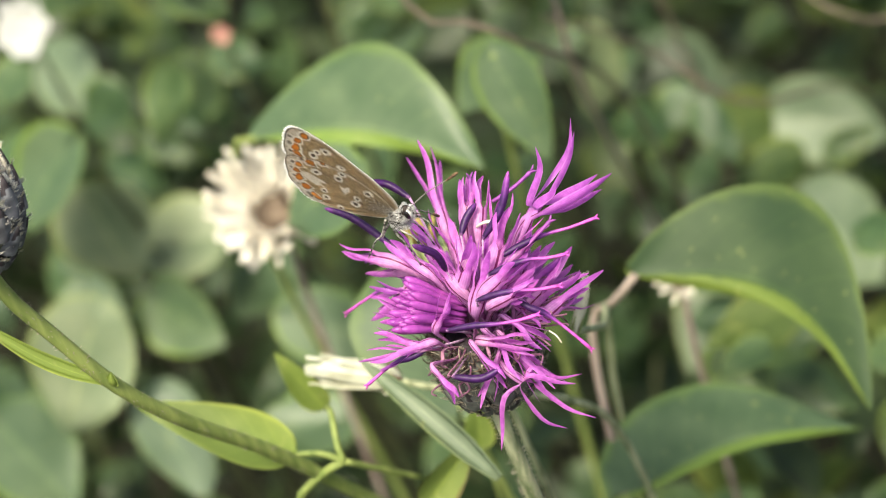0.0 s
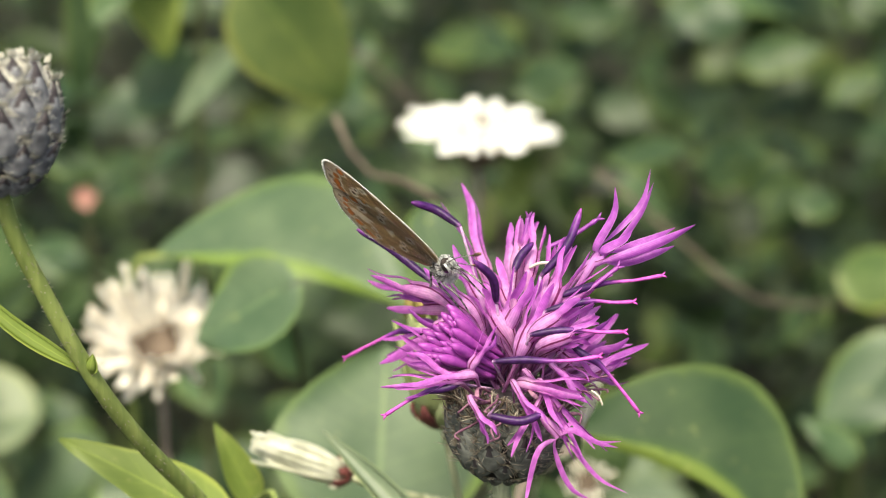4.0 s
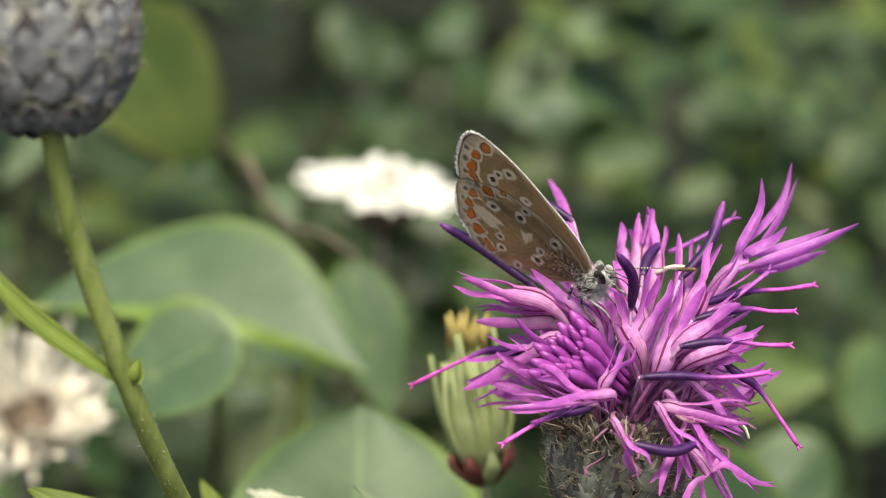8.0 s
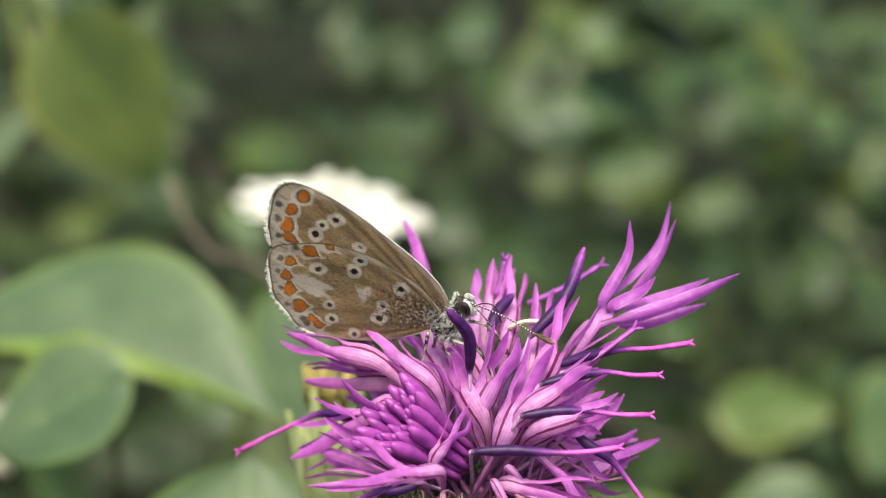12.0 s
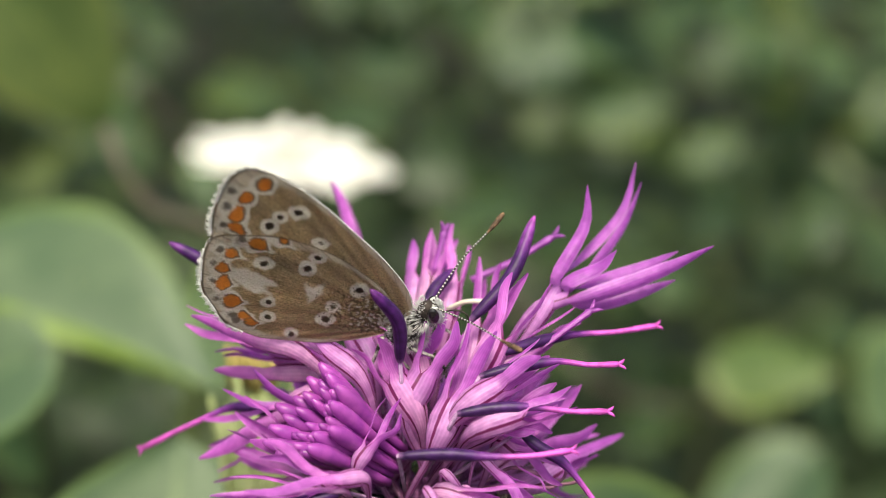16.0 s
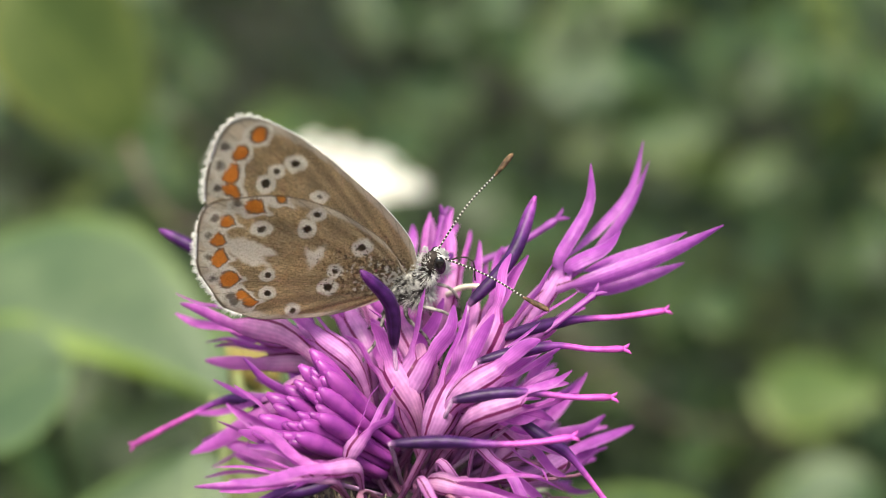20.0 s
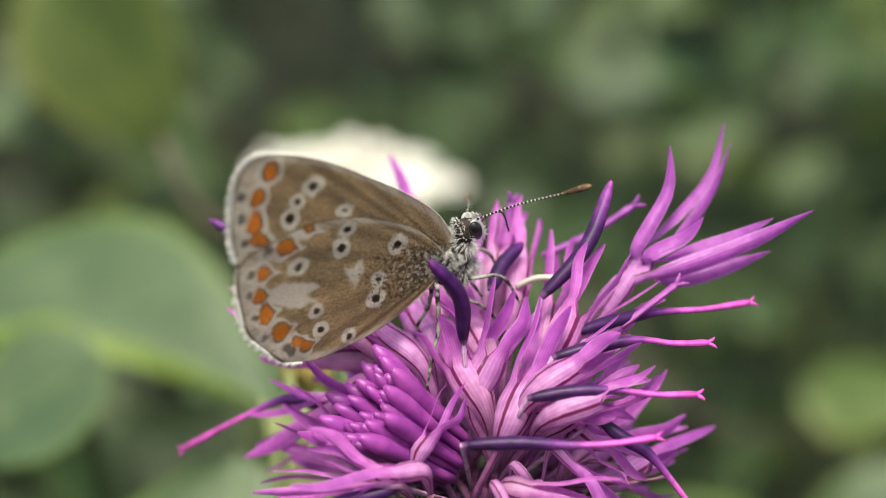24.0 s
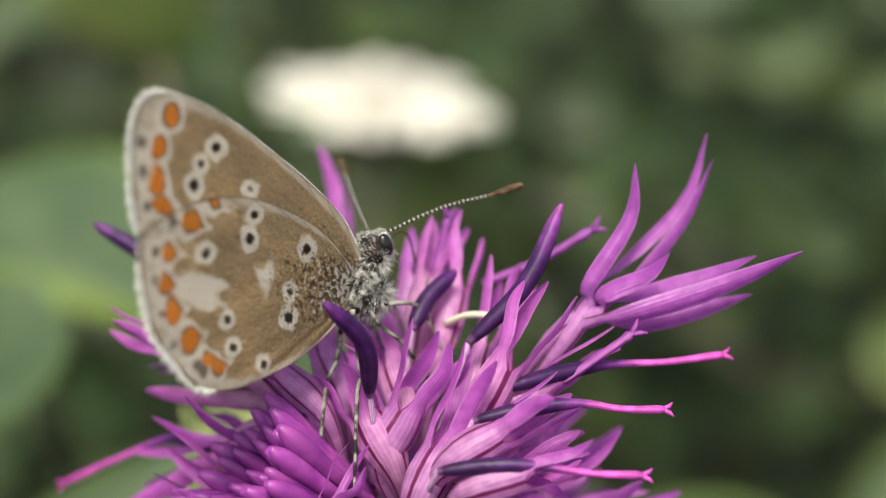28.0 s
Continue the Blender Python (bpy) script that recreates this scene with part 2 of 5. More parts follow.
WHITE = simple_paint("white_petal", [(0.3, (0.5, 0.5, 0.48)), (0.7, (0.68, 0.68, 0.66))], 200, 0.6, 0.3, 0.3)
SOIL = simple_paint("dark_soil", [(0.3, (0.010, 0.011, 0.006)), (0.7, (0.028, 0.028, 0.017))], 12, 0.95, 0.1, 0, 0.01)
LEAF = leaf_paint("leaf_green", (0.04, 0.077, 0.03), (0.08, 0.128, 0.055), (0.18, 0.24, 0.05), span=0.8)
LEAF_DEEP = leaf_paint("leaf_deep_green", (0.031, 0.059, 0.022), (0.064, 0.099, 0.039), (0.18, 0.24, 0.04), span=0.6)
LEAF_SAGE = leaf_paint("leaf_sage_green", (0.06, 0.102, 0.05), (0.11, 0.158, 0.082), (0.19, 0.28, 0.045), 0.4, span=0.25)
# undergrowth green kept near black: deep shade is put into the colour
LEAF_WILD = leaf_paint("leaf_undergrowth_shaded", (0.016, 0.029, 0.011), (0.046, 0.072, 0.027), (0.075, 0.105, 0.025), 0.45, True)
# leaf green lightened to grey-green, with sky sheen put into the colour
LEAF_PALE_SHEEN = leaf_paint("leaf_grey_green_sheen", (0.12, 0.165, 0.095), (0.21, 0.255, 0.16), (0.22, 0.27, 0.1), span=0.7)
LEAF_YELLOW = leaf_paint("leaf_yellowing", (0.05, 0.085, 0.018), (0.105, 0.14, 0.034), (0.2, 0.21, 0.04), 0.6, span=0.3)
LEAF_FRESH = leaf_paint("leaf_yellow_green", (0.16, 0.225, 0.045), (0.26, 0.325, 0.08), (0.38, 0.43, 0.09), span=0.15)


# ---- mesh helpers ----
def start():
    bm = bmesh.new()
    return bm, bm.verts.layers.float.new("along"), bm.verts.layers.float.new("across")


def curve(points, n):
    """n + 1 places on a smooth line through the points."""
    p = [Vector(q) for q in points]
    p = [2 * p[0] - p[1]] + p + [2 * p[-1] - p[-2]]
    k = [0.0]
    for q, r in zip(p, p[1:]):
        k.append(k[-1] + max(1e-9, (r - q).length) ** 0.5)
    out, i = [], 1
    for j in range(n + 1):
        u = k[1] + (k[-2] - k[1]) * j / n
        while i < len(p) - 3 and u > k[i + 1]:
            i += 1
        t0, t1, t2, t3 = k[i - 1 : i + 3]
        a, b, c, d = p[i - 1 : i + 3]
        a1 = (a * (t1 - u) + b * (u - t0)) / (t1 - t0)
        a2 = (b * (t2 - u) + c * (u - t1)) / (t2 - t1)
        a3 = (c * (t3 - u) + d * (u - t2)) / (t3 - t2)
        b1 = (a1 * (t2 - u) + a2 * (u - t0)) / (t2 - t0)
        b2 = (a2 * (t3 - u) + a3 * (u - t1)) / (t3 - t1)
        out.append((b1 * (t2 - u) + b2 * (u - t1)) / (t2 - t1))
    return out


def tube(made, line, wide, thick=None, sides=6, side=None, along=(0.0, 1.0), slot=0, open_end=False):
    """A closed tube along the line; wide and thick give its half sizes at each place."""
    bm, la, lc = made
    n = len(line)
    thick = thick or wide
    ahead = (line[1] - line[0]).normalized()
    x = Vector(side) if side is not None else Vector((0.3, -0.8, 0.5))
    rings = []
    for i, p in enumerate(line):
        step = (line[min(i + 1, n - 1)] - line[max(i - 1, 0)])
        if step.length > 1e-12:
            ahead = step.normalized()
        x = x - ahead * x.dot(ahead)
        if x.length < 1e-6:
            x = ahead.orthogonal()
        x.normalize()
        y = ahead.cross(x)
        ring = []
        for k in range(sides):
            a = 2 * math.pi * k / sides
            v = bm.verts.new(p + x * (math.cos(a) * wide[i]) + y * (math.sin(a) * thick[i]))
            v[la] = along[0] + (along[1] - along[0]) * i / (n - 1)
            v[lc] = math.cos(a)
            ring.append(v)
        rings.append(ring)
    for a, b in zip(rings, rings[1:]):
        for k in range(sides):
            f = bm.faces.new((a[k], a[(k + 1) % sides], b[(k + 1) % sides], b[k]))
            f.smooth, f.material_index = True, slot
    for ring in (rings[0][::-1],) if open_end else (rings[0][::-1], rings[-1]):
        f = bm.faces.new(ring)
        f.material_index = slot


def ribbon(made, line, wide, out, gutter=0.3, along=(0.0, 1.0)):
    """A thin strap along the line, hollowed like a gutter towards out."""
    bm, la, lc = made
    n = len(line)
    rows = []
    for i, p in enumerate(line):
        ahead = (line[min(i + 1, n - 1)] - line[max(i - 1, 0)]).normalized()
        up = Vector(out) - ahead * Vector(out).dot(ahead)
        up = up.normalized() if up.length > 1e-9 else ahead.orthogonal().normalized()
        side = ahead.cross(up)
        row = []
        for j in range(5):
            c = j / 2 - 1
            v = bm.verts.new(p + side * c * wide[i] + up * wide[i] * gutter * (1 - abs(c) ** 1.5))
            v[la], v[lc] = along[0] + (along[1] - along[0]) * i / (n - 1), c
            row.append(v)
        rows.append(row)
    for a, b in zip(rows, rows[1:]):
        for j in range(4):
            bm.faces.new((a[j], b[j], b[j + 1], a[j + 1])).smooth = True


def mesh_of(name, made, *mats):
    me = bpy.data.meshes.new(name)
    made[0].to_mesh(me)
    made[0].free()
    for m in mats:
        me.materials.append(m)
    return me


def root(name, at, label, category, group="", kind=""):
    ob = new(name)
    ob.location = at
    ob.empty_display_size = 0.005
    return tagged(ob, label, category, group, kind)


def part(name, made, mat, parent, label="", at=(0, 0, 0)):
    """Links the mesh as one part under its parent, with its own origin at a place in the parent's space."""
    mats = mat if isinstance(mat, tuple) else (mat,)
    me = made if isinstance(made, bpy.types.Mesh) else mesh_of(name, made, *mats)
    ob = new(name, me)
    ob.parent = parent
    ob.location = at
    if label:
        ob["label"] = label
    return ob


def frame_of(origin, ahead, normal):
    """A pose whose x points ahead and whose z lies near the normal."""
    x = Vector(ahead).normalized()
    y = Vector(normal).cross(x)
    y = y.normalized() if y.length > 1e-6 else x.orthogonal().normalized()
    z = x.cross(y)
    return Matrix.Translation(origin) @ Matrix((x, y, z)).transposed().to_4x4()


# ---- leaves ----
def leaf_mesh(length, width, droop=0.15, fold=0.2, wavy=0.04, heart=0.15, seed=1, nl=12, nw=8, made=None, m=None, point=1.0, tuck=0.0, arch=0.0, full=0.66):
    """A broad leaf with its base at the origin, its tip along x and its face up z."""
    own = made or start()
    bm, la, lc = own
    m = m or Matrix()
    rng = random.Random(seed)
    ph = rng.random() * 6
    grid = []
    for i in range(nl + 1):
        s = (i / nl) ** 1.25
        half = width / 2 * max(0.01, math.sin(math.pi * s**full)) ** 0.75 * (1 - 0.25 * s * point)
        if i == nl:
            half = width * 0.004
        row = []
        for j in range(nw + 1):
            c = 2 * j / nw - 1
            back = -heart * length * (abs(c) ** 1.5) * max(0, 1 - s * 3)
            x = length * s + back
            z = -droop * length * s * s + fold * half * abs(c) ** 1.4 + wavy * length * math.sin(7 * s + ph + 2 * c) * abs(c)
            y = half * c
            if tuck and c < 0:
                y, z = y * 0.3 * math.cos(tuck), z - 0.3 * half * abs(c) * math.sin(tuck)
            y += arch * length * math.sin(math.pi * s)
            v = bm.verts.new(m @ Vector((x, y, z)))
            # a tucked strip counts as edge throughout, so its brightness comes from colour
            v[la], v[lc] = s, (-0.92 - 0.08 * abs(c) if tuck and c < 0 else c)
            row.append(v)
        grid.append(row)
    for a, b in zip(grid, grid[1:]):
        for j in range(nw):
            f = bm.faces.new((a[j], b[j], b[j + 1], a[j + 1]))
            f.smooth = True
    return own


def stalk(parent, name, points, r0, r1, mat, n=14, label="", sides=8, at=(0, 0, 0)):
    made = start()
    line = curve([Vector(p) - Vector(at) for p in points], n)
    tube(made, line, [r0 + (r1 - r0) * i / n for i in range(n + 1)], sides=sides)
    return part(name, made, mat, parent, label, Vector(at) - parent.location)


def stem_hairs(parent, points, r, count, mat, seed, long=0.0005, at=(0, 0, 0)):
    """Short hairs along the upper stretch of a stem."""
    rng = random.Random(seed)
    line = curve([Vector(p) - Vector(at) for p in points], 60)
    made = start()
    for k in range(count):
        i = rng.randrange(0, 60)
        p = line[i].lerp(line[i + 1], rng.random())
        ahead = (line[i + 1] - line[i]).normalized()
        out = Vector((rng.gauss(0, 1), rng.gauss(0, 1), rng.gauss(0, 1)))
        out = (out - ahead * out.dot(ahead)).normalized()
        p = p + out * r
        q = p + (out + ahead * rng.uniform(-0.8, 0.8)) * long * rng.uniform(0.5, 1.2)
        tube(made, [p, (p + q) / 2, q], [0.00004, 0.000035, 0.00001], sides=3)
    part("stem_hairs", made, mat, parent, "short pale hairs", Vector(at) - parent.location)["kind"] = "stuff"


# ---- ground ----
def ground():
    bm = bmesh.new()
    n = 40
    grid = []
    for i in range(n + 1):
        row = []
        for j in range(n + 1):
            u, v = 2 * i / n - 1, 2 * j / n - 1
            x, y = 300 * u**5 + 1.2 * u, 300 * v**5 + 1.2 * v
            near = max(0.0, 1 - math.hypot(x, y) / 4)
            row.append(bm.verts.new((x, y, near * 0.03 * noise.noise(Vector((x * 6, y * 6, 0))))))
        grid.append(row)
    for a, b in zip(grid, grid[1:]):
        for j in range(n):
            bm.faces.new((a[j], b[j], b[j + 1], a[j + 1])).smooth = True
    me = bpy.data.meshes.new("ground")
    bm.to_mesh(me)
    bm.free()
    me.materials.append(SOIL)
    return tagged(new("ground", me), "dark bare soil under the undergrowth", "ground", kind="structure")


ground()


# ---- knapweed in flower ----
CUP_TOP, CUP_FOOT = (1.0, 2.5, -9.9), (0.2, 1.4, -17.9)
UPPER = [
    (1.8, 6.9, 3.0, 2.0, 8.5, 5.7, 3, 10),
    (3.1, 6.8, 2.7, 3.5, 9.4, 5.1, 3, 10),
    (1.0, 8.7, 2.2, 1.0, 10.3, 4.4, 3, 8),
    (-2.1, 9.6, 1.1, -4.1, 16.6, 5.1, 4, 14),
    (-0.2, 1.2, -1.5, -1.9, 1.9, 1.4, 4, 24),
    (3.2, -0.6, -2.1, 4.3, 1.0, 2.3, 4, 20),
    (1.5, 1.3, -1.1, 2.8, 2.5, 2.2, 4, 16),
    (5.6, 1.3, 1.3, 7.2, 2.6, 4.9, 3, 12),
    (0.6, 4.0, -0.3, -0.4, 6.6, 2.0, 4, 18),
    (4.8, 4.2, 0.8, 5.7, 7.1, 4.1, 4, 14),
]
LEFT = [
    (-8.3, 4.2, -0.2, -12.8, 6.0, 0.7, 3, 7),
    (-4.1, 3.0, -0.5, -7.1, 4.6, 1.6, 4, 16),
    (-7.1, 5.2, -2.6, -10.9, 6.2, -2.8, 2, 6),
    (-7.1, 5.0, -1.2, -11.0, 6.6, -1.2, 2, 6),
    (-6.5, 4.1, -4.8, -11.4, 6.5, -8.2, 4, 10),
    (-3.1, -4.8, -5.4, -8.4, -6.3, -5.6, 3, 15),
    (-4.3, -4.4, -5.5, -7.7, -4.8, -3.3, 2, 10),
    (-2.6, 5.2, -0.1, -4.7, 7.8, 2.2, 4, 18),
    (-1.6, -2.1, -4.5, -0.3, -1.5, -1.7, 3, 14),
]
RIGHT = [
    (7.3, 2.0, 0.2, 10.6, 3.4, 1.9, 2, 6),
    (5.6, -1.3, -0.8, 8.8, -0.9, 0.9, 4, 16),
    (6.8, -2.6, -2.0, 9.9, -2.5, -1.1, 3, 10),
    (9.6, 2.4, -7.2, 14.1, 6.4, -6.4, 1, 2),
    (3.5, -3.8, -6.5, 8.5, -5.1, -6.9, 4, 14),
    (6.0, 0.0, -3.2, 9.1, 0.5, -1.1, 4, 14),
    (5.0, -0.9, -3.0, 8.7, -2.1, -3.1, 4, 12),
    (7.0, -0.5, -5.0, 9.5, -1.9, -6.4, 3, 12),
]
LOWER = [
    (3.5, -2.9, -6.4, 7.8, -4.7, -10.7, 4, 16),
    (2.3, -4.5, -7.0, 4.5, -6.6, -10.4, 3, 12),
    (5.6, -1.7, -5.7, 9.4, -2.7, -8.9, 4, 14),
    (-1.4, -7.2, -7.6, 0.1, -8.4, -10.2, 3, 20),
    (4.0, -3.4, -8.4, 1.8, -7.0, -12.4, 3, 10),
    (-4.3, -4.6, -6.1, -10.3, -4.5, -6.5, 3, 7),
    (4.7, -2.2, -7.7, 8.7, -5.0, -13.6, 4, 12),
]
TALL_PLUME = [(9.2, 4.6, 3.4), (14.0, 9.3, 10.3), (14.3, 8.3, 9.3), (10.7, 5.9, 9.5)]
WIDE_PLUME = [(9.8, 4.2, 3.0), (18.1, 3.6, 6.7), (16.3, 5.1, 5.9), (12.4, 3.6, 6.2), (16.3, 5.2, 4.1)]
TASSEL = [(6.0, -4.7, -11.1), (12.3, -4.4, -16.8), (9.2, -4.8, -17.5), (11.3, -4.7, -12.1), (3.1, -8.7, -16.5), (11.6, -2.7, -12.4)]
INNER_ANTHERS = [
    (0.0, 0.0, 0.0, -0.3, -0.9, 2.7, -1.9, -2.1, 4.8),
    (4.0, 2.0, 2.0, 6.3, 3.2, 4.5, 7.6, 4.9, 7.7),
    (5.6, 0.6, 0.5, 10.1, 2.7, 1.2, 15.2, 4.2, 1.5),
    (4.5, -1.2, -0.3, 8.9, -0.6, 0.6, 12.5, -0.1, 0.4),
    (3.2, -3.1, -1.9, 7.4, -2.9, -1.4, 11.7, -2.6, -1.6),
    (-0.0, -5.0, -3.8, 5.3, -5.1, -3.6, 9.5, -5.0, -3.1),
    (6.9, -1.9, -3.2, 9.4, -2.3, -4.8, 13.2, -2.7, -9.4),
]
OUTER_ANTHERS = [
    (-6.3, 4.1, -4.6, -9.7, 6.1, -5.3, -15.3, 7.7, -8.8),
    (-6.5, 5.3, 0.1, -11.4, 8.1, 2.9, -14.0, 8.4, 4.2),
    (-3.8, 6.4, 5.3, -6.3, 7.7, 6.5, -8.5, 6.8, 7.5),
    (-3.0, -4.6, -6.2, -6.0, -5.2, -6.8, -9.8, -5.7, -9.0),
    (-0.4, -6.4, -8.5, 2.6, -6.6, -8.9, 4.7, -6.0, -8.3),
    (1.4, 3.4, 1.9, 2.0, 4.7, 3.0, 3.1, 5.8, 4.0),
]
BUDS = (-0.5, 1.4, -6.7), (-5.3, -1.1, -2.9)
FOREWING = [(0.50, 0.25), (0.61, 1.38), (0.06, 2.69), (-1.61, 4.71), (-3.34, 6.31), (-5.03, 7.80), (-6.66, 8.99), (-7.92, 9.65), (-8.84, 9.93), (-9.59, 9.96), (-10.30, 9.45), (-10.70, 8.76), (-11.01, 7.65), (-11.24, 6.43), (-11.26, 5.47), (-11.19, 4.85), (-9.34, 3.97), (-6.13, 2.52), (-2.82, 1.02)]
HINDWING = [(-0.05, 0.06), (-0.62, 1.58), (-1.55, 2.69), (-2.76, 3.61), (-4.10, 4.43), (-5.72, 5.09), (-7.44, 5.37), (-9.42, 5.25), (-10.77, 4.94), (-11.27, 4.53), (-11.52, 3.25), (-11.52, 1.98), (-11.44, 1.06), (-11.15, 0.23), (-10.69, -0.52), (-10.17, -1.28), (-9.67, -1.85), (-8.77, -2.28), (-7.80, -2.50), (-6.67, -2.56), (-5.23, -2.48), (-3.79, -2.30), (-2.53, -1.93), (-1.13, -1.27), (-0.23, -0.51)]
RINGS = [(-6.57, 7.29), (-7.55, 6.81), (-8.06, 6.05), (-5.11, 5.27), (-5.17, 4.16), (-5.63, 3.30), (-8.10, 3.25), (-2.53, 2.10), (-3.85, 0.56), (-7.53, 0.34), (-4.17, -0.48), (-7.49, -0.83), (-6.00, -1.93)]
LUNULES = [(-8.65, 8.99, 0.5, 0.5), (-9.53, 7.93, 0.42, 0.45), (-9.93, 6.63, 0.5, 0.52), (-9.92, 5.66, 0.58, 0.34), (-8.52, 4.68, 0.62, 0.46), (-7.13, 5.11, 0.46, 0.24), (-9.96, 3.77, 0.52, 0.36), (-10.35, 2.57, 0.48, 0.42), (-10.22, 1.49, 0.54, 0.52), (-9.65, 0.1, 0.64, 0.58), (-8.9, -0.85, 0.36, 0.34), (-8.45, -1.4, 0.45, 0.34)]
DOTS = [(-10.61, 3.93), (-10.92, 2.89), (-10.82, 1.54), (-10.47, 0.17), (-9.52, -0.95), (-9.24, -1.38), (-9.52, 4.84), (-10.33, 8.25), (-10.49, 7.09), (-10.61, 5.76)]
BLOTCH = [(-5.56, 2.05), (-5.2, 1.81), (-4.63, 2.24), (-4.63, 1.55), (-4.99, 1.03), (-5.3, 0.75), (-5.53, 1.29)]
STREAK = [(-10.15, 3.07), (-9.61, 2.74), (-8.43, 2.54), (-7.17, 1.74), (-7.88, 1.56), (-7.49, 0.98), (-8.43, 0.99), (-9.09, 1.39), (-9.7, 1.72), (-10.05, 2.03)]
BODY = [(1.27, 0.52), (0.44, -0.60), (-0.61, -1.15), (-2.61, -1.88), (-4.62, -2.42)]
LEG_A = [(0.93, -1.16), (2.68, -1.75), (3.69, -4.08)]
LEG_B = [(0.27, -1.91), (1.49, -3.19), (2.98, -6.23)]
LEG_C = [(-1.31, -3.61), (-1.87, -4.45), (-3.16, -8.53)]
HEAD = (1.73, 1.18)
NEAR_FEELER = [
    (0, 27, 45),
    (2.5, 16, 42),
    (5, 2, 43),
    (8, 35, -2),
    (11, -19, -10),
    (12.5, -24, -2),
    (14.5, -34, 26),
    (16.5, -44, 16),
    (17, -27, 0),
    (18, -49, 19),
    (20, -38, -8),
    (21.5, -45, 12),
    (23.5, -53, 57),
    (25, -8, -29),
    (26.5, -7, -5),
    (28, -35, 12),
]
FAR_FEELER = [
    (0, 30, -76),
    (5, 28, -98),
    (8, 37, -77),
    (11, 21, -66),
    (12.5, 13, -68),
    (14.5, 52, 60),
    (16.5, 45, 20),
    (17, 45, -69),
    (18, 23, 66),
    (20, 23, 48),
    (21.5, 45, 20),
    (23.5, 56, -41),
    (25, 38, -23),
    (26.5, 46, 11),
    (28, 47, 35),
]


def corolla(foot, throat, ends, rng, swell=0.95, lobe=0.42, slack=0.3, back=2.6, face=None, merge=0.28, bow=(0, 0, 0)):
    """A thin tube that swells to a throat and splits, in one skin, into narrow hooded lobes with given ends."""
    made = start()
    bm, la, lc = made
    foot, throat = Vector(foot), Vector(throat)
    ends = [Vector(e) for e in ends]
    axis = (sum(ends, Vector()) / len(ends) - throat).normalized()
    s1 = axis.orthogonal().normalized()
    s2 = axis.cross(s1)
    ends.sort(key=lambda e: math.atan2((e - throat).dot(s2), (e - throat).dot(s1)))
    n = len(ends)
    off = math.atan2((ends[0] - throat).dot(s2), (ends[0] - throat).dot(s1))
    sides = 4 * n
    reach = max((e - throat).length for e in ends)
    bend = throat - axis * min(back, (throat - foot).length * 0.4)
    path = curve([foot, (foot + bend) / 2 + Vector((0, 0, 0.3)), bend, throat], 16)
    girth = [0.2, 0.2, 0.21, 0.22, 0.23, 0.25, 0.27, 0.29, 0.32, 0.37, 0.46, 0.6, 0.78, 0.94, 1.0, 0.96, 0.86]
    rings, x = [None] * 17, s1
    for i in range(16, -1, -1):
        ahead = (path[min(i + 1, 16)] - path[max(i - 1, 0)]).normalized()
        if i == 16:
            ahead = axis
        x = (x - ahead * x.dot(ahead)).normalized()
        y = ahead.cross(x)
        ring = []
        for k in range(sides):
            q = k % 4 - 2
            a = off + 2 * math.pi * (k - 2) / sides
            # the skin puckers where two lobes part
            r = girth[i] * swell * (1.0 - 0.10 * (abs(q) == 2) * min(1, i / 10))
            v = bm.verts.new((path[i] + (x * math.cos(a) + y * math.sin(a)) * r) * MM)
            v[la], v[lc] = 0.4 * i / 16, abs(q) / 2
            ring.append(v)
        rings[i] = ring
    for low, high in zip(rings, rings[1:]):
        for k in range(sides):
            j = (k + 1) % sides
            bm.faces.new((low[k], low[j], high[j], high[k])).smooth = True
    bm.faces.new(rings[0][::-1])
    rim = swell * girth[16]
    for k, end in enumerate(ends):
        a = off + 2 * math.pi * k / n
        out = s1 * math.cos(a) + s2 * math.sin(a)
        far = (end - throat).length
        way = (end - throat).normalized()
        sway = Vector((rng.uniform(-1, 1), rng.uniform(-1, 1), rng.uniform(-1, 1))) * slack
        line = curve([throat + out * rim, throat + axis * far * merge + (way - axis) * far * (0.28 - merge) + out * (rim + 0.12 * far * max(0, way.dot(out))), throat + (end - throat) * 0.68 + out * rim * 0.4 + sway + Vector(bow) * (far / reach) ** 2, end], 10)
        w = lobe * rng.uniform(0.82, 1.12)
        hood = rng.uniform(0.2, 0.6)
        twist = rng.uniform(-0.5, 0.5)
        front = out if face is None else (out * 0.35 + Vector(face)).normalized()
        row = [rings[16][(4 * k + j) % sides] for j in range(5)]
        arc = math.sin(math.pi / n) * rim if n > 2 else rim
        for i in range(1, 11):
            u = i / 10
            ahead = (line[min(i + 1, 10)] - line[i - 1]).normalized()
            up = Matrix.Rotation(twist * u, 3, ahead) @ out.lerp(front, min(1, u * 2))
            up = (up - ahead * up.dot(ahead))
            up = up.normalized() if up.length > 1e-6 else ahead.orthogonal().normalized()
            side = ahead.cross(up)
            t = min(1.0, u / 0.2)
            t = t * t * (3 - 2 * t)
            strap = w * ((0.8, 0.8, 0.84, 0.92, 1.0, 1.02, 0.98, 0.88, 0.73, 0.5, 0.16) if face is None else (0.8, 0.85, 0.95, 1.05, 1.08, 1.02, 0.92, 0.76, 0.56, 0.33, 0.06))[i]
            half = arc * (1 - t) + strap * t
            fresh = []
            for j in range(5):
                c = j / 2 - 1
                v = bm.verts.new((line[i] + side * c * half - up * half * hood * abs(c) ** 1.6) * MM)
                v[la], v[lc] = 0.4 + 0.6 * u, abs(c)
                fresh.append(v)
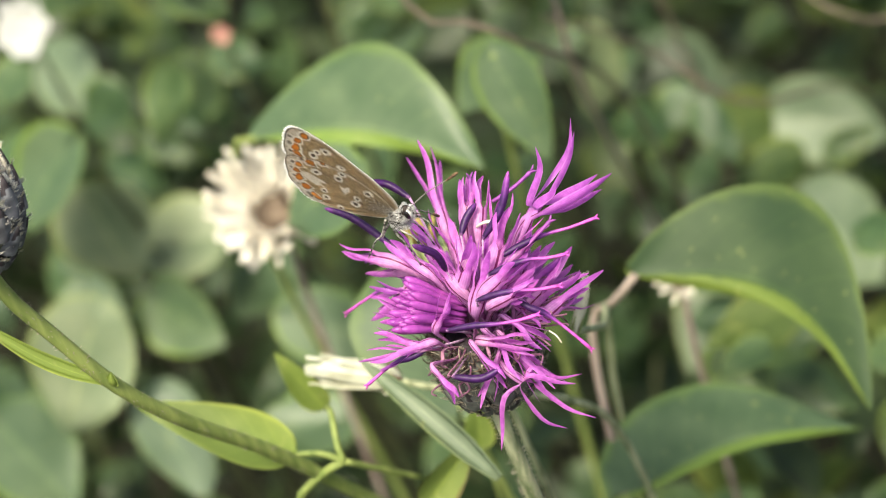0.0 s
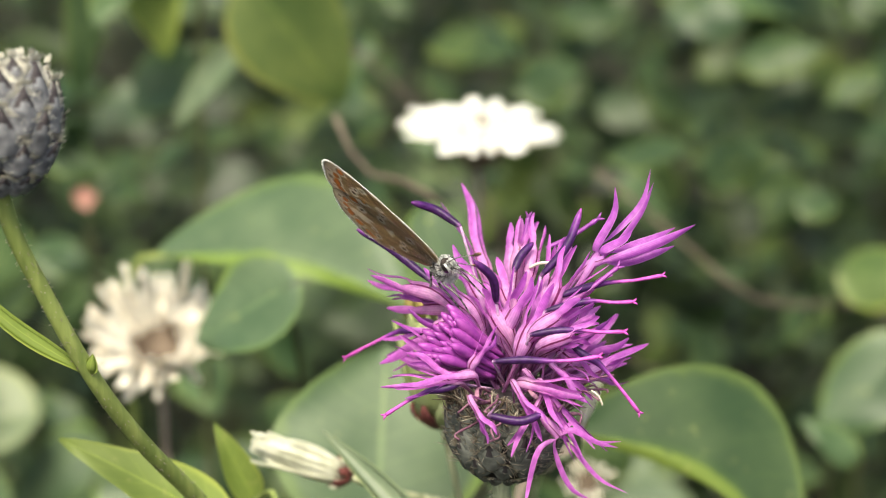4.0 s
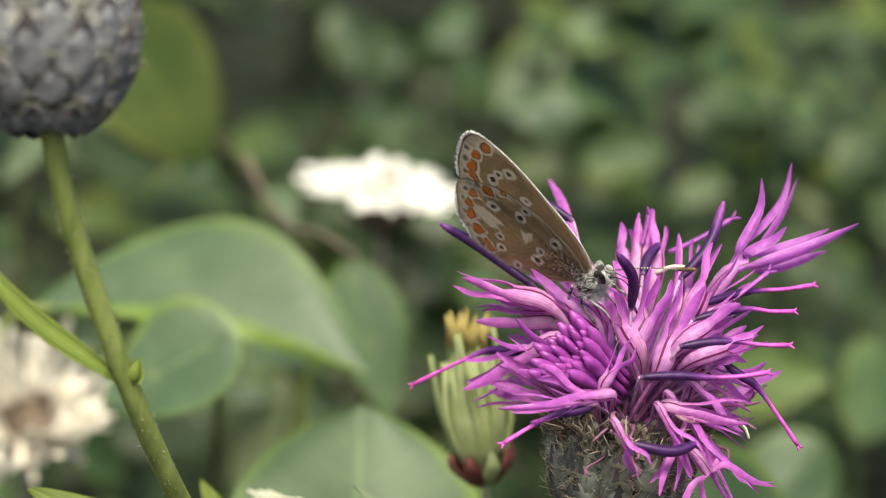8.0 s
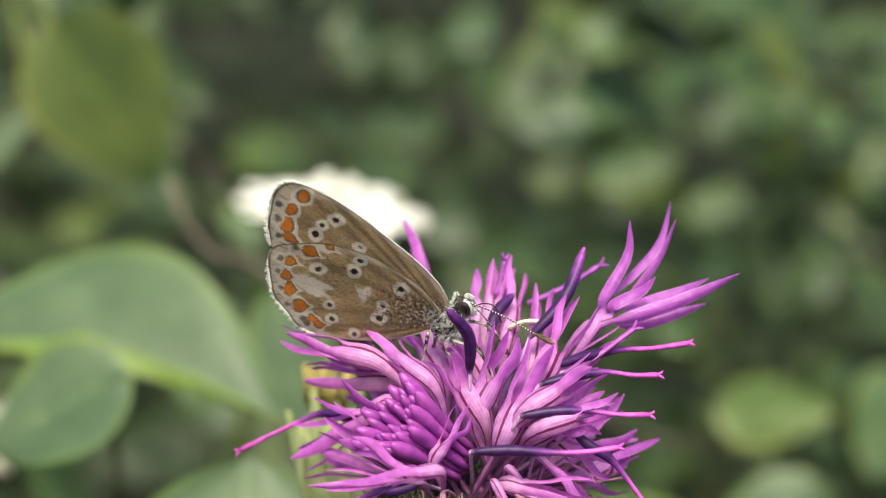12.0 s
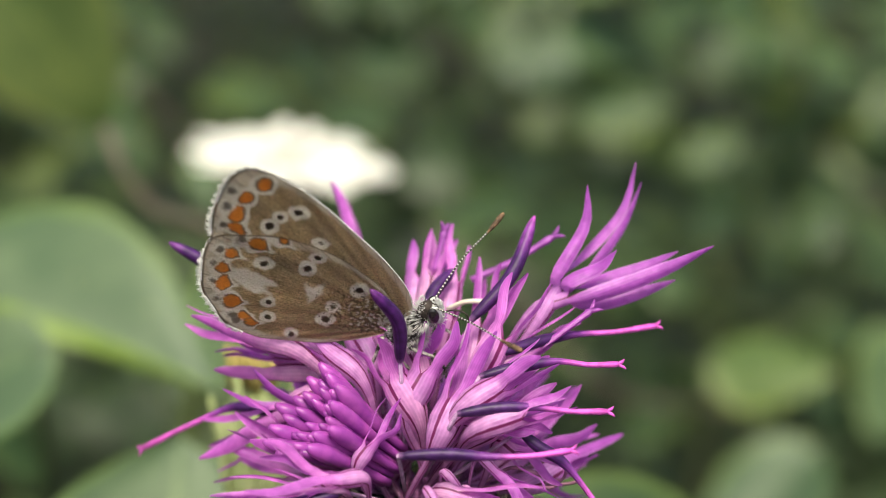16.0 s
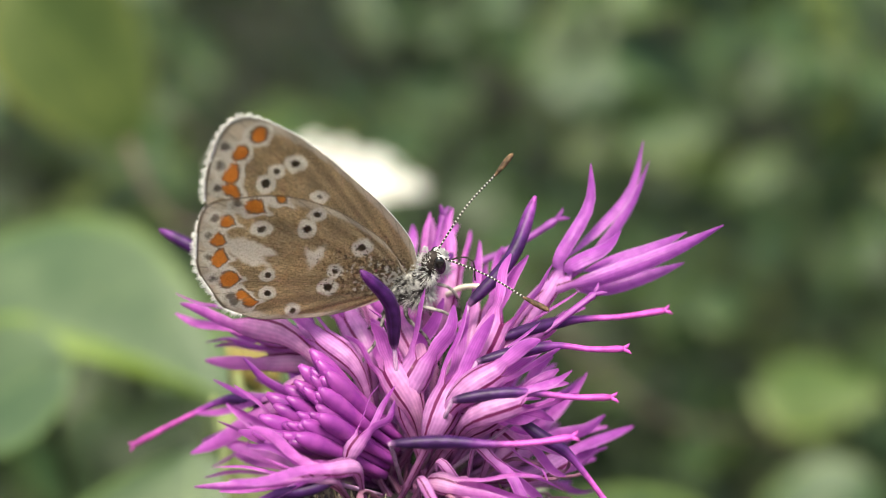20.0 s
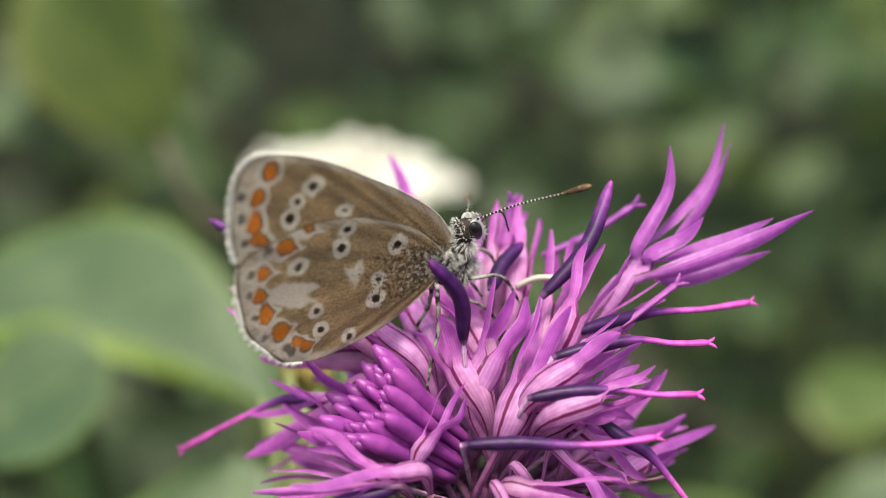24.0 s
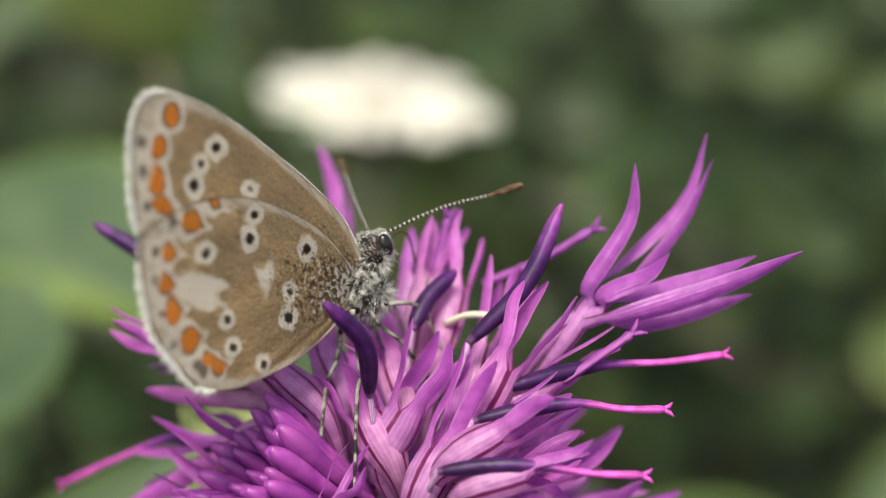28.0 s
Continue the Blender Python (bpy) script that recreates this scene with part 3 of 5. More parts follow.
            for j in range(4):
                bm.faces.new((row[j], row[j + 1], fresh[j + 1], fresh[j])).smooth = True
            row = fresh
    return made


def lobed_floret(throat, tip, lobes, spread, rng, wide=1.0, rim=False):
    """A floret with one lobe at the tip and the others spread round its way."""
    throat, tip = Vector(throat), Vector(tip)
    foot = Vector(CUP_TOP) + Vector((rng.uniform(-2, 2), rng.uniform(-2, 2), rng.uniform(-1, 0.5)))
    if rim:
        side = Vector((throat.x - CUP_TOP[0], throat.y - CUP_TOP[1], 0)).normalized()
        foot = Vector(CUP_TOP) + side * 3.9 + Vector((0, 0, -0.2))
    axis = (tip - throat).normalized()
    reach = (tip - throat).length
    s1 = axis.orthogonal().normalized()
    s2 = axis.cross(s1)
    turn = rng.random() * 6.28
    count = max(3, lobes)
    ends = []
    for k in range(count):
        a = turn + 6.283 * k / count + rng.uniform(-0.3, 0.3)
        far = reach * (1.0 if k == 0 else rng.uniform(0.75, 1.05) if k < lobes else 0.6)
        lean = math.tan(radians(spread)) * (0.15 if k == 0 else rng.uniform(0.7, 1.5))
        ends.append(throat + axis * far + (s1 * math.cos(a) + s2 * math.sin(a)) * (far * lean + 0.25))
    return corolla(foot, throat, ends, rng, rng.uniform(0.74, 0.95) * wide, rng.uniform(0.36, 0.45) * (0.74 if rim else 1.0), 0.3, 1.2 if rim else 2.6)


def tipped_floret(places, rng, lobe, bow=(0, 0, 0), slack=0.35):
    """A floret whose lobes end at given places."""
    return corolla(CUP_TOP, places[0], places[1:], rng, 0.5, lobe, slack, 2.0, (0.1, -0.85, 0.5), 0.06, bow)


def anther_tube(base, mid, tip, pink):
    """A dark tube of fused anthers; where it ends early a thin pink style runs on to a split tip."""
    made = start()
    base, mid, tip = Vector(base), Vector(mid), Vector(tip)
    foot = Vector(CUP_TOP) + (base - Vector(CUP_TOP)) * 0.35
    tube(made, [p * MM for p in curve([foot, base], 4)], [0.13 * MM] * 5, along=(0.0, 0.02))
    kink = (tip - mid).orthogonal().normalized() * 0.12
    if pink > 0.7:
        line = curve([base, (base + mid) / 2 + kink, mid, (mid + tip) / 2 - kink, tip], 20)
        wid = [0.16, 0.25, 0.31, 0.34, 0.36, 0.37, 0.37, 0.35, 0.32, 0.27, 0.22, 0.19, 0.17, 0.165, 0.16, 0.16, 0.165, 0.17, 0.185, 0.2, 0.16]
    else:
        line = curve([base, mid, tip], 20)
        wid = [0.18, 0.26, 0.32, 0.36, 0.38, 0.4, 0.41, 0.42, 0.42, 0.42, 0.42, 0.42, 0.42, 0.41, 0.4, 0.39, 0.37, 0.34, 0.29, 0.21, 0.08]
    tube(made, [p * MM for p in line], [w * MM for w in wid], sides=10, along=(0.04, pink))
    if pink > 0.7:
        ahead = (line[-1] - line[-2]).normalized()
        for s in (1, -1):
            fork = ahead.orthogonal().normalized() * s * 0.16
            tube(made, [p * MM for p in (line[-1] - ahead * 0.1, line[-1] + ahead * 0.25 + fork, line[-1] + ahead * 0.4 + fork * 2)], [0.11 * MM, 0.1 * MM, 0.03 * MM], sides=5, along=(pink, pink))
    return made


def bract_mesh(name, plate, rim, long=3.0, wide=2.2, tip_mat=None, hairs=1.0, seed=3, teeth=4, comb=False):
    """A rounded scale with a dark point and a frayed edge; its base at the origin, its tip along x, its outer face up z."""
    made = start()
    bm, la, lc = made
    rng = random.Random(seed)
    rows = []
    for i in range(10):
        s = i / 9
        half = wide / 2 * max(0.03, 1 - max(0.0, (s - 0.3) / 0.7) ** 1.5) * (0.8 + 0.2 * min(1, s / 0.3))
        row = []
        for j in range(7):
            c = j / 3 - 1
            v = bm.verts.new(Vector((s * long - 0.12 * long * abs(c) ** 2 * s, c * half, 0.3 * wide * (1 - abs(c) ** 2.0) * (1 - 0.7 * s * s) + 0.1 * s * s)) * MM)
            v[la], v[lc] = s, c
            row.append(v)
        rows.append(row)
    for i, (a, b) in enumerate(zip(rows, rows[1:])):
        for j in range(6):
            f = bm.faces.new((a[j], b[j], b[j + 1], a[j + 1]))
            f.smooth = True
            if comb:
                f.material_index = 2 if i >= 6 and 1 <= j <= 4 or i == 5 and j in (1, 4) else 0
            elif tip_mat and (i >= 7 and j in (1, 2, 3, 4) or i in (5, 6) and j in (2, 3)):
                f.material_index = 2
            elif i >= 8:
                f.material_index = 1
        if i >= 3:
            for j, u in ((0, -1), (6, 1)):
                for q in range(teeth):
                    p = a[j].co.lerp(b[j].co, (q + rng.random()) / teeth)
                    way = Vector((rng.uniform(0.1, 1.3), u * rng.uniform(0.2, 1.0) * (1.2 - i / 9), rng.uniform(-0.1, 0.9))).normalized()
                    if comb:
                        way = Vector((rng.uniform(0.2, 0.8), u * rng.uniform(0.7, 1.0), rng.uniform(0.0, 0.45))).normalized()
                    tipv = p + way * rng.uniform(0.3, 0.75) * hairs * MM
                    f = bm.faces.new([bm.verts.new(w) for w in (p, p + Vector((0.12 if comb else 0.13, 0, 0)) * MM, tipv)])
                    f.material_index = 1
    for q in range(teeth * 3):
        p = rows[9][3].co + Vector((rng.uniform(-0.1, 0), rng.uniform(-0.12, 0.12) * wide, 0)) * MM
        way = Vector((rng.uniform(0.5, 1.3), rng.uniform(-0.8, 0.8), rng.uniform(0, 0.7))).normalized()
        f = bm.faces.new([bm.verts.new(w) for w in (p, p + Vector((0, 0.13, 0)) * MM, p + way * rng.uniform(0.3, 0.7) * hairs * MM)])
        f.material_index = 1
    return mesh_of(name, made, plate, rim, *((tip_mat,) if tip_mat else ()))


def scaly_cup(parent, at, foot, top, width, mesh, rows, seed, label, core_mat, close=(0.5, 0.56), gap=0.2):
    """An ovoid cup covered with overlapping scales."""
    rng = random.Random(seed)
    foot, top = Vector(foot), Vector(top)
    axis = (top - foot).normalized()
    high = (top - foot).length
    s1 = axis.orthogonal().normalized()
    s2 = axis.cross(s1)

    def girth(s):
        return width / 2 * math.sqrt(1 - ((s - close[0]) / close[1]) ** 2)

    core = start()
    line = [foot + axis * high * i / 14 for i in range(15)]
    tube(core, line, [girth(i / 14) * 0.93 for i in range(15)], sides=20)
    cup = part("involucre", core, core_mat, parent, label, at)
    for r in range(rows):
        s = -0.01 + 0.88 * r / rows
        count = max(10, int(2 * math.pi * girth(s) / (width * gap)))
        for k in range(count):
            a = 2 * math.pi * (k + 0.5 * (r % 2)) / count + rng.uniform(-0.05, 0.05)
            out = s1 * math.cos(a) + s2 * math.sin(a)
            ds = 0.04
            slope = axis * high * ds + out * (girth(min(1, s + ds)) - girth(s))
            p = foot + axis * high * s + out * girth(s) * 0.96
            ob = new("bract", mesh)
            ob.parent = cup
            m = frame_of(p, slope.normalized() + out * rng.uniform(0.04, 0.16), out)
            size = (0.62 + 0.38 * math.sin(math.pi * min(1, s * 1.1))) * rng.uniform(0.9, 1.1)
            ob.matrix_local = m @ Matrix.Diagonal((size, size, size, 1))
    return cup


FLOWER_BASE = Vector((0.004, 0.03, 0.0))
flower = root("knapweed_flower", FLOWER_BASE, "magenta knapweed flower head with dark violet anthers on a grey-green stem", "flower")
IN_FLOWER = HEAD_AT - FLOWER_BASE
rng = random.Random(11)
for row in UPPER + LEFT + RIGHT + LOWER:
    wide = 1.1 if row in UPPER[4:8] else 0.38 if row in LOWER else 0.65 if row in (LEFT[5], LEFT[6], LEFT[8], RIGHT[4]) else 0.95
    part("floret", lobed_floret(row[:3], row[3:6], row[6], row[7], rng, wide, row in LOWER + LEFT[5:7] + LEFT[8:] + RIGHT[4:5] + RIGHT[7:]), PETAL, flower, "", IN_FLOWER)
for plume, lobe, bow in ((TALL_PLUME, 0.36, (0.75, 0.2, -0.6)), (WIDE_PLUME, 0.5, (0.1, 0.2, -0.3))):
    part("floret", tipped_floret(plume, rng, lobe, bow, 0.15), PETAL, flower, "long-lobed magenta floret", IN_FLOWER)
part("floret", tipped_floret(TASSEL, rng, 0.27, (-0.9, 0.0, -0.7)), PETAL, flower, "drooping magenta floret", IN_FLOWER)
# florets that fill the crown between the long ones
for k in range(30):
    a = 2.39996 * k
    up = 0.1 + 0.7 * ((k + 0.5) / 30)
    way = Vector((math.cos(a) * math.sqrt(1 - up * up), math.sin(a) * math.sqrt(1 - up * up), up))
    way = (way + Vector((0, 0.4, 0))).normalized()
    if way.y < -0.1:
        continue
    throat = Vector(CUP_TOP) + way * rng.uniform(6.5, 8.5)
    tip = Vector(CUP_TOP) + way * rng.uniform(11.0, 13.5)
    part("floret", lobed_floret(throat, tip, 4, 22, rng), PETAL, flower, "", IN_FLOWER)
anthers = [part("anther", anther_tube(r[:3], r[3:6], r[6:], pink), ANTHER, flower, "dark violet anther tube with a pink style", IN_FLOWER) for r, pink in zip(INNER_ANTHERS + OUTER_ANTHERS, (0.5, 0.62, 1, 1, 1, 1, 1, 1, 0.5, 0.5, 0.9, 0.5, 0.5))]
cam.data.dof.focus_object = anthers[0]
# bare pink styles without an anther tube
for ends in (((4.3, 7.6, 2.9), (6.8, 7.6, 4.2), (9.2, 7.6, 5.9)), ((2.0, 7.4, 3.4), (2.3, 7.8, 4.6), (2.5, 8.1, 5.8)), ((8.2, 1.8, 0.6), (10.0, 2.2, 2.0), (11.1, 2.6, 2.8))):
    made = start()
    line = curve(ends, 12)
    tube(made, [p * MM for p in line], [0.19 * MM] * 11 + [0.24 * MM, 0.1 * MM], sides=8, along=(0.72, 0.95))
    ahead = (line[-1] - line[-2]).normalized()
    for s in (1, -1):
        fork = ahead.orthogonal().normalized() * s * 0.2
        tube(made, [p * MM for p in (line[-1] - ahead * 0.2, line[-1] + ahead * 0.25 + fork, line[-1] + ahead * 0.5 + fork * 2)], [0.14 * MM, 0.12 * MM, 0.04 * MM], sides=5, along=(0.9, 0.9))
    part("style", made, PETAL, flower, "bare pink style with a split tip", IN_FLOWER)
# pale withered scraps caught between the florets
for ends, wide in ((((2.8, 4.8, 1.8), (3.8, 4.5, 2.4), (4.9, 4.4, 2.5)), 0.4), (((8.8, -0.4, -8.3), (9.5, -0.7, -8.8), (9.9, -0.9, -9.6)), 0.24)):
    made = start()
    tube(made, [p * MM for p in curve(ends, 10)], [wide * q * MM for q in (0.3, 0.6, 0.8, 0.9, 1.0, 1.0, 0.95, 0.9, 0.7, 0.5, 0.1)], [wide * 0.4 * MM] * 11, sides=6)
    part("withered_floret", made, CREAM, flower, "bleached papery floret", IN_FLOWER)
# unopened florets packed in the middle
bud_foot, bud_tip = Vector(BUDS[0]), Vector(BUDS[1])
bud_way = (bud_tip - bud_foot).normalized()
b1 = bud_way.orthogonal().normalized()
b2 = bud_way.cross(b1)
for k in range(32):
    a, r = 2.39996 * k, math.sqrt((k + 0.5) / 32)
    out = b1 * math.cos(a) + b2 * math.sin(a)
    long = 5.4 + 1.5 * r + rng.uniform(-0.3, 0.3)
    p0 = bud_foot + out * 1.7 * r
    p1 = bud_foot + bud_way * long * 0.6 + out * 2.3 * r
    p2 = bud_foot + bud_way * long + out * 3.0 * r
    made = start()
    line = curve([p0, p1, p2], 9)
    w = 0.3 + 0.21 * r
    tube(made, [p * MM for p in line], [q * w * MM for q in (0.5, 0.55, 0.6, 0.7, 0.85, 1.0, 1.1, 1.1, 0.85, 0.3)], sides=8)
    part("floret_bud", made, ROD, flower, "", IN_FLOWER)
# withered florets among the fresh ones on the sunny side
for k in range(26):
    a = rng.uniform(-2.2, 0.9)
    way = Vector((math.cos(a), math.sin(a) - 0.2, rng.uniform(-0.35, 0.3))).normalized()
    p = Vector(CUP_TOP) + way * 4.6 + Vector((0, 0, 1.2))
    q = p + way * rng.uniform(3.0, 5.2)
    made = start()
    bend = Vector((rng.uniform(-0.9, 0.9), rng.uniform(-0.9, 0.9), rng.uniform(-0.9, 0.9)))
    line = curve([p, (p + q) / 2 + bend, q, q + way * 0.8 + bend], 12)
    tube(made, [v * MM for v in line], [w * MM * rng.uniform(0.45, 0.95) for w in (0.2, 0.24, 0.3, 0.36, 0.38, 0.34, 0.3, 0.27, 0.25, 0.22, 0.18, 0.14, 0.05)], [0.1 * MM] * 13, sides=6)
    part("withered_floret", made, WITHERED, flower, "shrivelled dull pink floret", IN_FLOWER)
# thin withered threads round the rim of the cup
for count, mat, label in ((110, FRINGE, "straw-coloured bristles"), (260, CREAM_CORE, "brown withered threads")):
    made = start()
    for k in range(count):
        a = rng.random() * 6.283
        p = Vector(CUP_TOP) + Vector((math.cos(a) * 5.2, math.sin(a) * 5.2, -0.6 + rng.uniform(-1, 1)))
        q = p + Vector((math.cos(a) * rng.uniform(0, 2) + rng.uniform(-1, 1), math.sin(a) * rng.uniform(0, 2) + rng.uniform(-1, 1), rng.uniform(0.2, 2.6)))
        tube(made, [v * MM for v in curve([p, (p + q) / 2 + Vector((rng.uniform(-0.8, 0.8), rng.uniform(-0.8, 0.8), 0)), q], 4)], [0.12 * MM, 0.11 * MM, 0.1 * MM, 0.07 * MM, 0.02 * MM], sides=3)
    part("bristles", made, mat, flower, label, IN_FLOWER)
scale = bract_mesh("bract", BRACT, FRINGE, 3.3, 3.0, BLACK_TIP_AND_GAP, 1.2, 3, 9)
cup_axis = (Vector(CUP_TOP) - Vector(CUP_FOOT)).normalized()
scaly_cup(flower, IN_FLOWER, Vector(CUP_FOOT) * MM, (Vector(CUP_TOP) + cup_axis * 0.6) * MM, 0.0101, scale, 7, 5, "dark grey-green scaly cup", BLACK_TIP_AND_GAP, (0.6, 0.66), 0.25)
foot = HEAD_AT + Vector(CUP_FOOT) * MM
stalk(flower, "stem", [foot + Vector((0, 0, 0.0012)), foot + Vector((0.0005, 0.004, -0.025)), foot + Vector((0.002, 0.012, -0.1)), FLOWER_BASE], 0.0009, 0.0011, STEM_PALE, 20, "hairy ribbed stem", 10, foot)


def fuzz(parent, at, foot, top, width, close, count, long, seed, label, mat=FRINGE, thick=0.000045, rise=1.0):
    """Fine pale hairs over a scaly cup, denser to its top where rise is under one."""
    rng = random.Random(seed)
    foot, top = Vector(foot), Vector(top)
    axis = (top - foot).normalized()
    s1 = axis.orthogonal().normalized()
    s2 = axis.cross(s1)
    made = start()
    for k in range(count):
        s, a = 0.05 + 0.95 * rng.random() ** rise, rng.random() * 6.283
        out = s1 * math.cos(a) + s2 * math.sin(a)
        p = foot + (top - foot) * s + out * (width / 2 * math.sqrt(1 - ((s - close[0]) / close[1]) ** 2) + 0.0003)
        way = (out * rng.uniform(0.2, 0.8) + axis * rng.uniform(0.0, 1.0) + s1 * rng.uniform(-0.8, 0.8) + s2 * rng.uniform(-0.8, 0.8)).normalized()
        q = p + way * long * rng.uniform(0.5, 1.2)
        tube(made, [p, (p + q) / 2 + out * long * 0.12, q], [thick, thick * 0.85, thick * 0.2], sides=3)
    ob = part("hairs", made, mat, parent, label, at)
    ob["kind"] = "stuff"


fuzz(flower, IN_FLOWER, Vector(CUP_FOOT) * MM, Vector(CUP_TOP) * MM, 0.0109, (0.6, 0.66), 380, 0.0012, 21, "fine straw hairs", FRINGE, 0.00004)


stem_hairs(flower, [foot, foot + Vector((0.0005, 0.004, -0.025)), foot + Vector((0.002, 0.012, -0.1))], 0.0009, 700, FRINGE, 23, 0.0005, foot)


# ---- knapweed in bud ----
BUD_BASE = Vector((0.03, 0.07, 0.0))
bud = root("knapweed_bud", BUD_BASE, "closed knapweed bud with slate scales on a green stem", "flower bud")
bud_foot_at, bud_top_at = Vector((-0.0425, -0.0112, 0.3637)), Vector((-0.0430, -0.0084, 0.3744))
bud_scale = bract_mesh("bract", BRACT_BUD, BUD_FRINGE, 4.3, 4.0, BLACK_TIP_AND_GAP, 1.3, 8, 22, True)
scaly_cup(bud, bud_foot_at - BUD_BASE, (0, 0, 0), bud_top_at - bud_foot_at, 0.0101, bud_scale, 6, 9, "scaly bud", BLACK_TIP_AND_GAP, (0.5, 0.56), 0.31)
BUD_STEM = [bud_foot_at + Vector((0, 0, 0.001)), (-0.0415, -0.0103, 0.3591), (-0.0401, -0.0087, 0.3539), (-0.037, -0.0061, 0.3446), (-0.0339, -0.0013, 0.3357), (-0.0295, 0.006, 0.325), (-0.024, 0.0165, 0.3077), (-0.016, 0.03, 0.283), (-0.003, 0.048, 0.24)]
stalk(bud, "stem", [*BUD_STEM, (0.02, 0.065, 0.1), BUD_BASE], 0.00077, 0.001, STEM, 60, "ribbed green stem", 10, bud_foot_at)
stem_hairs(bud, BUD_STEM, 0.00077, 600, FRINGE, 24, 0.0003, bud_foot_at)


fuzz(bud, bud_foot_at - BUD_BASE, (0, 0, 0), bud_top_at - bud_foot_at, 0.0106, (0.5, 0.56), 2200, 0.0009, 22, "fine cream hairs", BUD_FRINGE, 0.00005, 0.5)


def narrow_leaf(parent, base, mid, tip, width, mat=LEAF_FRESH, normal=(0.2, -0.7, 0.7), label=""):
    """A narrow leaf through three places."""
    made = start()
    line = [Vector(p) - Vector(base) for p in curve([base, mid, tip], 12)]
    wid = [width * q for q in (0.35, 0.6, 0.8, 0.95, 1.0, 1.0, 0.95, 0.88, 0.78, 0.64, 0.48, 0.28, 0.06)]
    side = (line[-1] - line[0]).cross(Vector(normal))
    tube(made, line, wid, [0.0002] * 13, sides=6, side=side)
    ribbon(made, [p + Vector(normal).normalized() * 0.0002 for p in line], [w * 1.15 for w in wid], normal, -0.5)
    return part("leaf", made, mat, parent, label, Vector(base) - parent.location)


narrow_leaf(bud, (-0.0376, -0.0062, 0.3449), (-0.0437, -0.0068, 0.3494), (-0.0496, -0.0068, 0.3557), 0.00075, LEAF_FRESH)
narrow_leaf(bud, (-0.0369, -0.0066, 0.3447), (-0.0366, -0.007, 0.3456), (-0.0363, -0.007, 0.3468), 0.0006)


# ---- butterfly ----
def polygon_far(x, y, corners):
    """How far places lie outside a polygon; less than zero inside."""
    far, inside = np.full(x.shape, 1e9), np.zeros(x.shape, bool)
    for (ax, ay), (bx, by) in zip(corners, corners[1:] + corners[:1]):
        ex, ey = bx - ax, by - ay
        k = np.clip(((x - ax) * ex + (y - ay) * ey) / (ex * ex + ey * ey), 0, 1)
        far = np.minimum(far, np.hypot(x - ax - k * ex, y - ay - k * ey))
        if ay != by:
            inside ^= ((ay > y) != (by > y)) & (x < (y - ay) * ex / ey + ax)
    return np.where(inside, -far, far)


def lunule_far(x, y, moon, hinge, pointed):
    """How far places lie outside a heart-shaped mark whose point looks to the wing's root."""
    mx, my, a, b = moon
    long = math.hypot(hinge[0] - mx, hinge[1] - my)
    ux, uy = (hinge[0] - mx) / long, (hinge[1] - my) / long
    u, v = (x - mx) * ux + (y - my) * uy, (x - mx) * -uy + (y - my) * ux
    tip = np.clip(u / a, 0, 1)
    half = b * (1 - (0.7 * tip**1.6 if pointed else 0.3 * tip**2))
    along = np.where(u > 0, u / a, u / (0.85 * a))
    return (np.hypot(along, v / half) - 1.05) * min(a, b) + 0.05


def wing_mesh(outline, rings, moons, dots, pales, pointed, hinge=(0.6, -0.3), thick=0.03, n=80, m=300):
    """A thin cambered sheet spun out from the hinge; each place knows how far it is from the wing's marks."""
    closed = [Vector((x, y, 0)) for x, y in outline]
    loop = np.array([p[:2] for p in curve(closed + closed[:1], m)[:-1]])
    s = np.maximum(0.003, np.arange(n + 1) / n)[:, None] ** 0.85
    k = np.arange(m)[None, :]
    x = hinge[0] + (loop[None, :, 0] - hinge[0]) * s
    y = hinge[1] + (loop[None, :, 1] - hinge[1]) * s
    near = lambda spots, wob: np.min([np.hypot((x - a) * (1 + wob * math.sin(8 * a)), (y - b) * (1 + wob * math.sin(5 * b))) for a, b in spots], axis=0)
    marks = {
        "along": s + 0 * k,
        "across": k / m + 0 * s,
        "inset": np.hypot(loop[:, 0] - hinge[0], loop[:, 1] - hinge[1])[None, :] * (1 - s),
        "ring_far": near(rings, 0.14),
        "moon_far": 0.5 + np.min([lunule_far(x, y, moon, hinge, pointed) for moon in moons], axis=0),
        "dot_far": near(dots, 0.2),
        "pale_far": 0.5 + np.min([polygon_far(x, y, shape) for shape in pales], axis=0) if pales else np.full(x.shape, 3.0),
    }
    verts, faces = [], []
    for face in (1, -1):
        first = len(verts)
        z = face * thick * (1 - 0.8 * s) + 0.03 * np.sin(k * 0.35 * 180 / m) * s
        verts += (np.stack([x, y, z + 0 * x], -1).reshape(-1, 3) * MM).tolist()
        for r in range(n):
            for j in range(m):
                a, b = first + r * m + j, first + r * m + (j + 1) % m
                faces.append((a, a + m, b + m, b) if face < 0 else (a, b, b + m, a + m))
    me = bpy.data.meshes.new("wing")
    me.from_pydata(verts, [], faces)
    for name, values in marks.items():
        me.attributes.new(name, "FLOAT", "POINT").data.foreach_set("value", np.tile(values.ravel(), 2).astype(np.float32))
    me.shade_smooth()
    me.materials.append(WING)
    return me


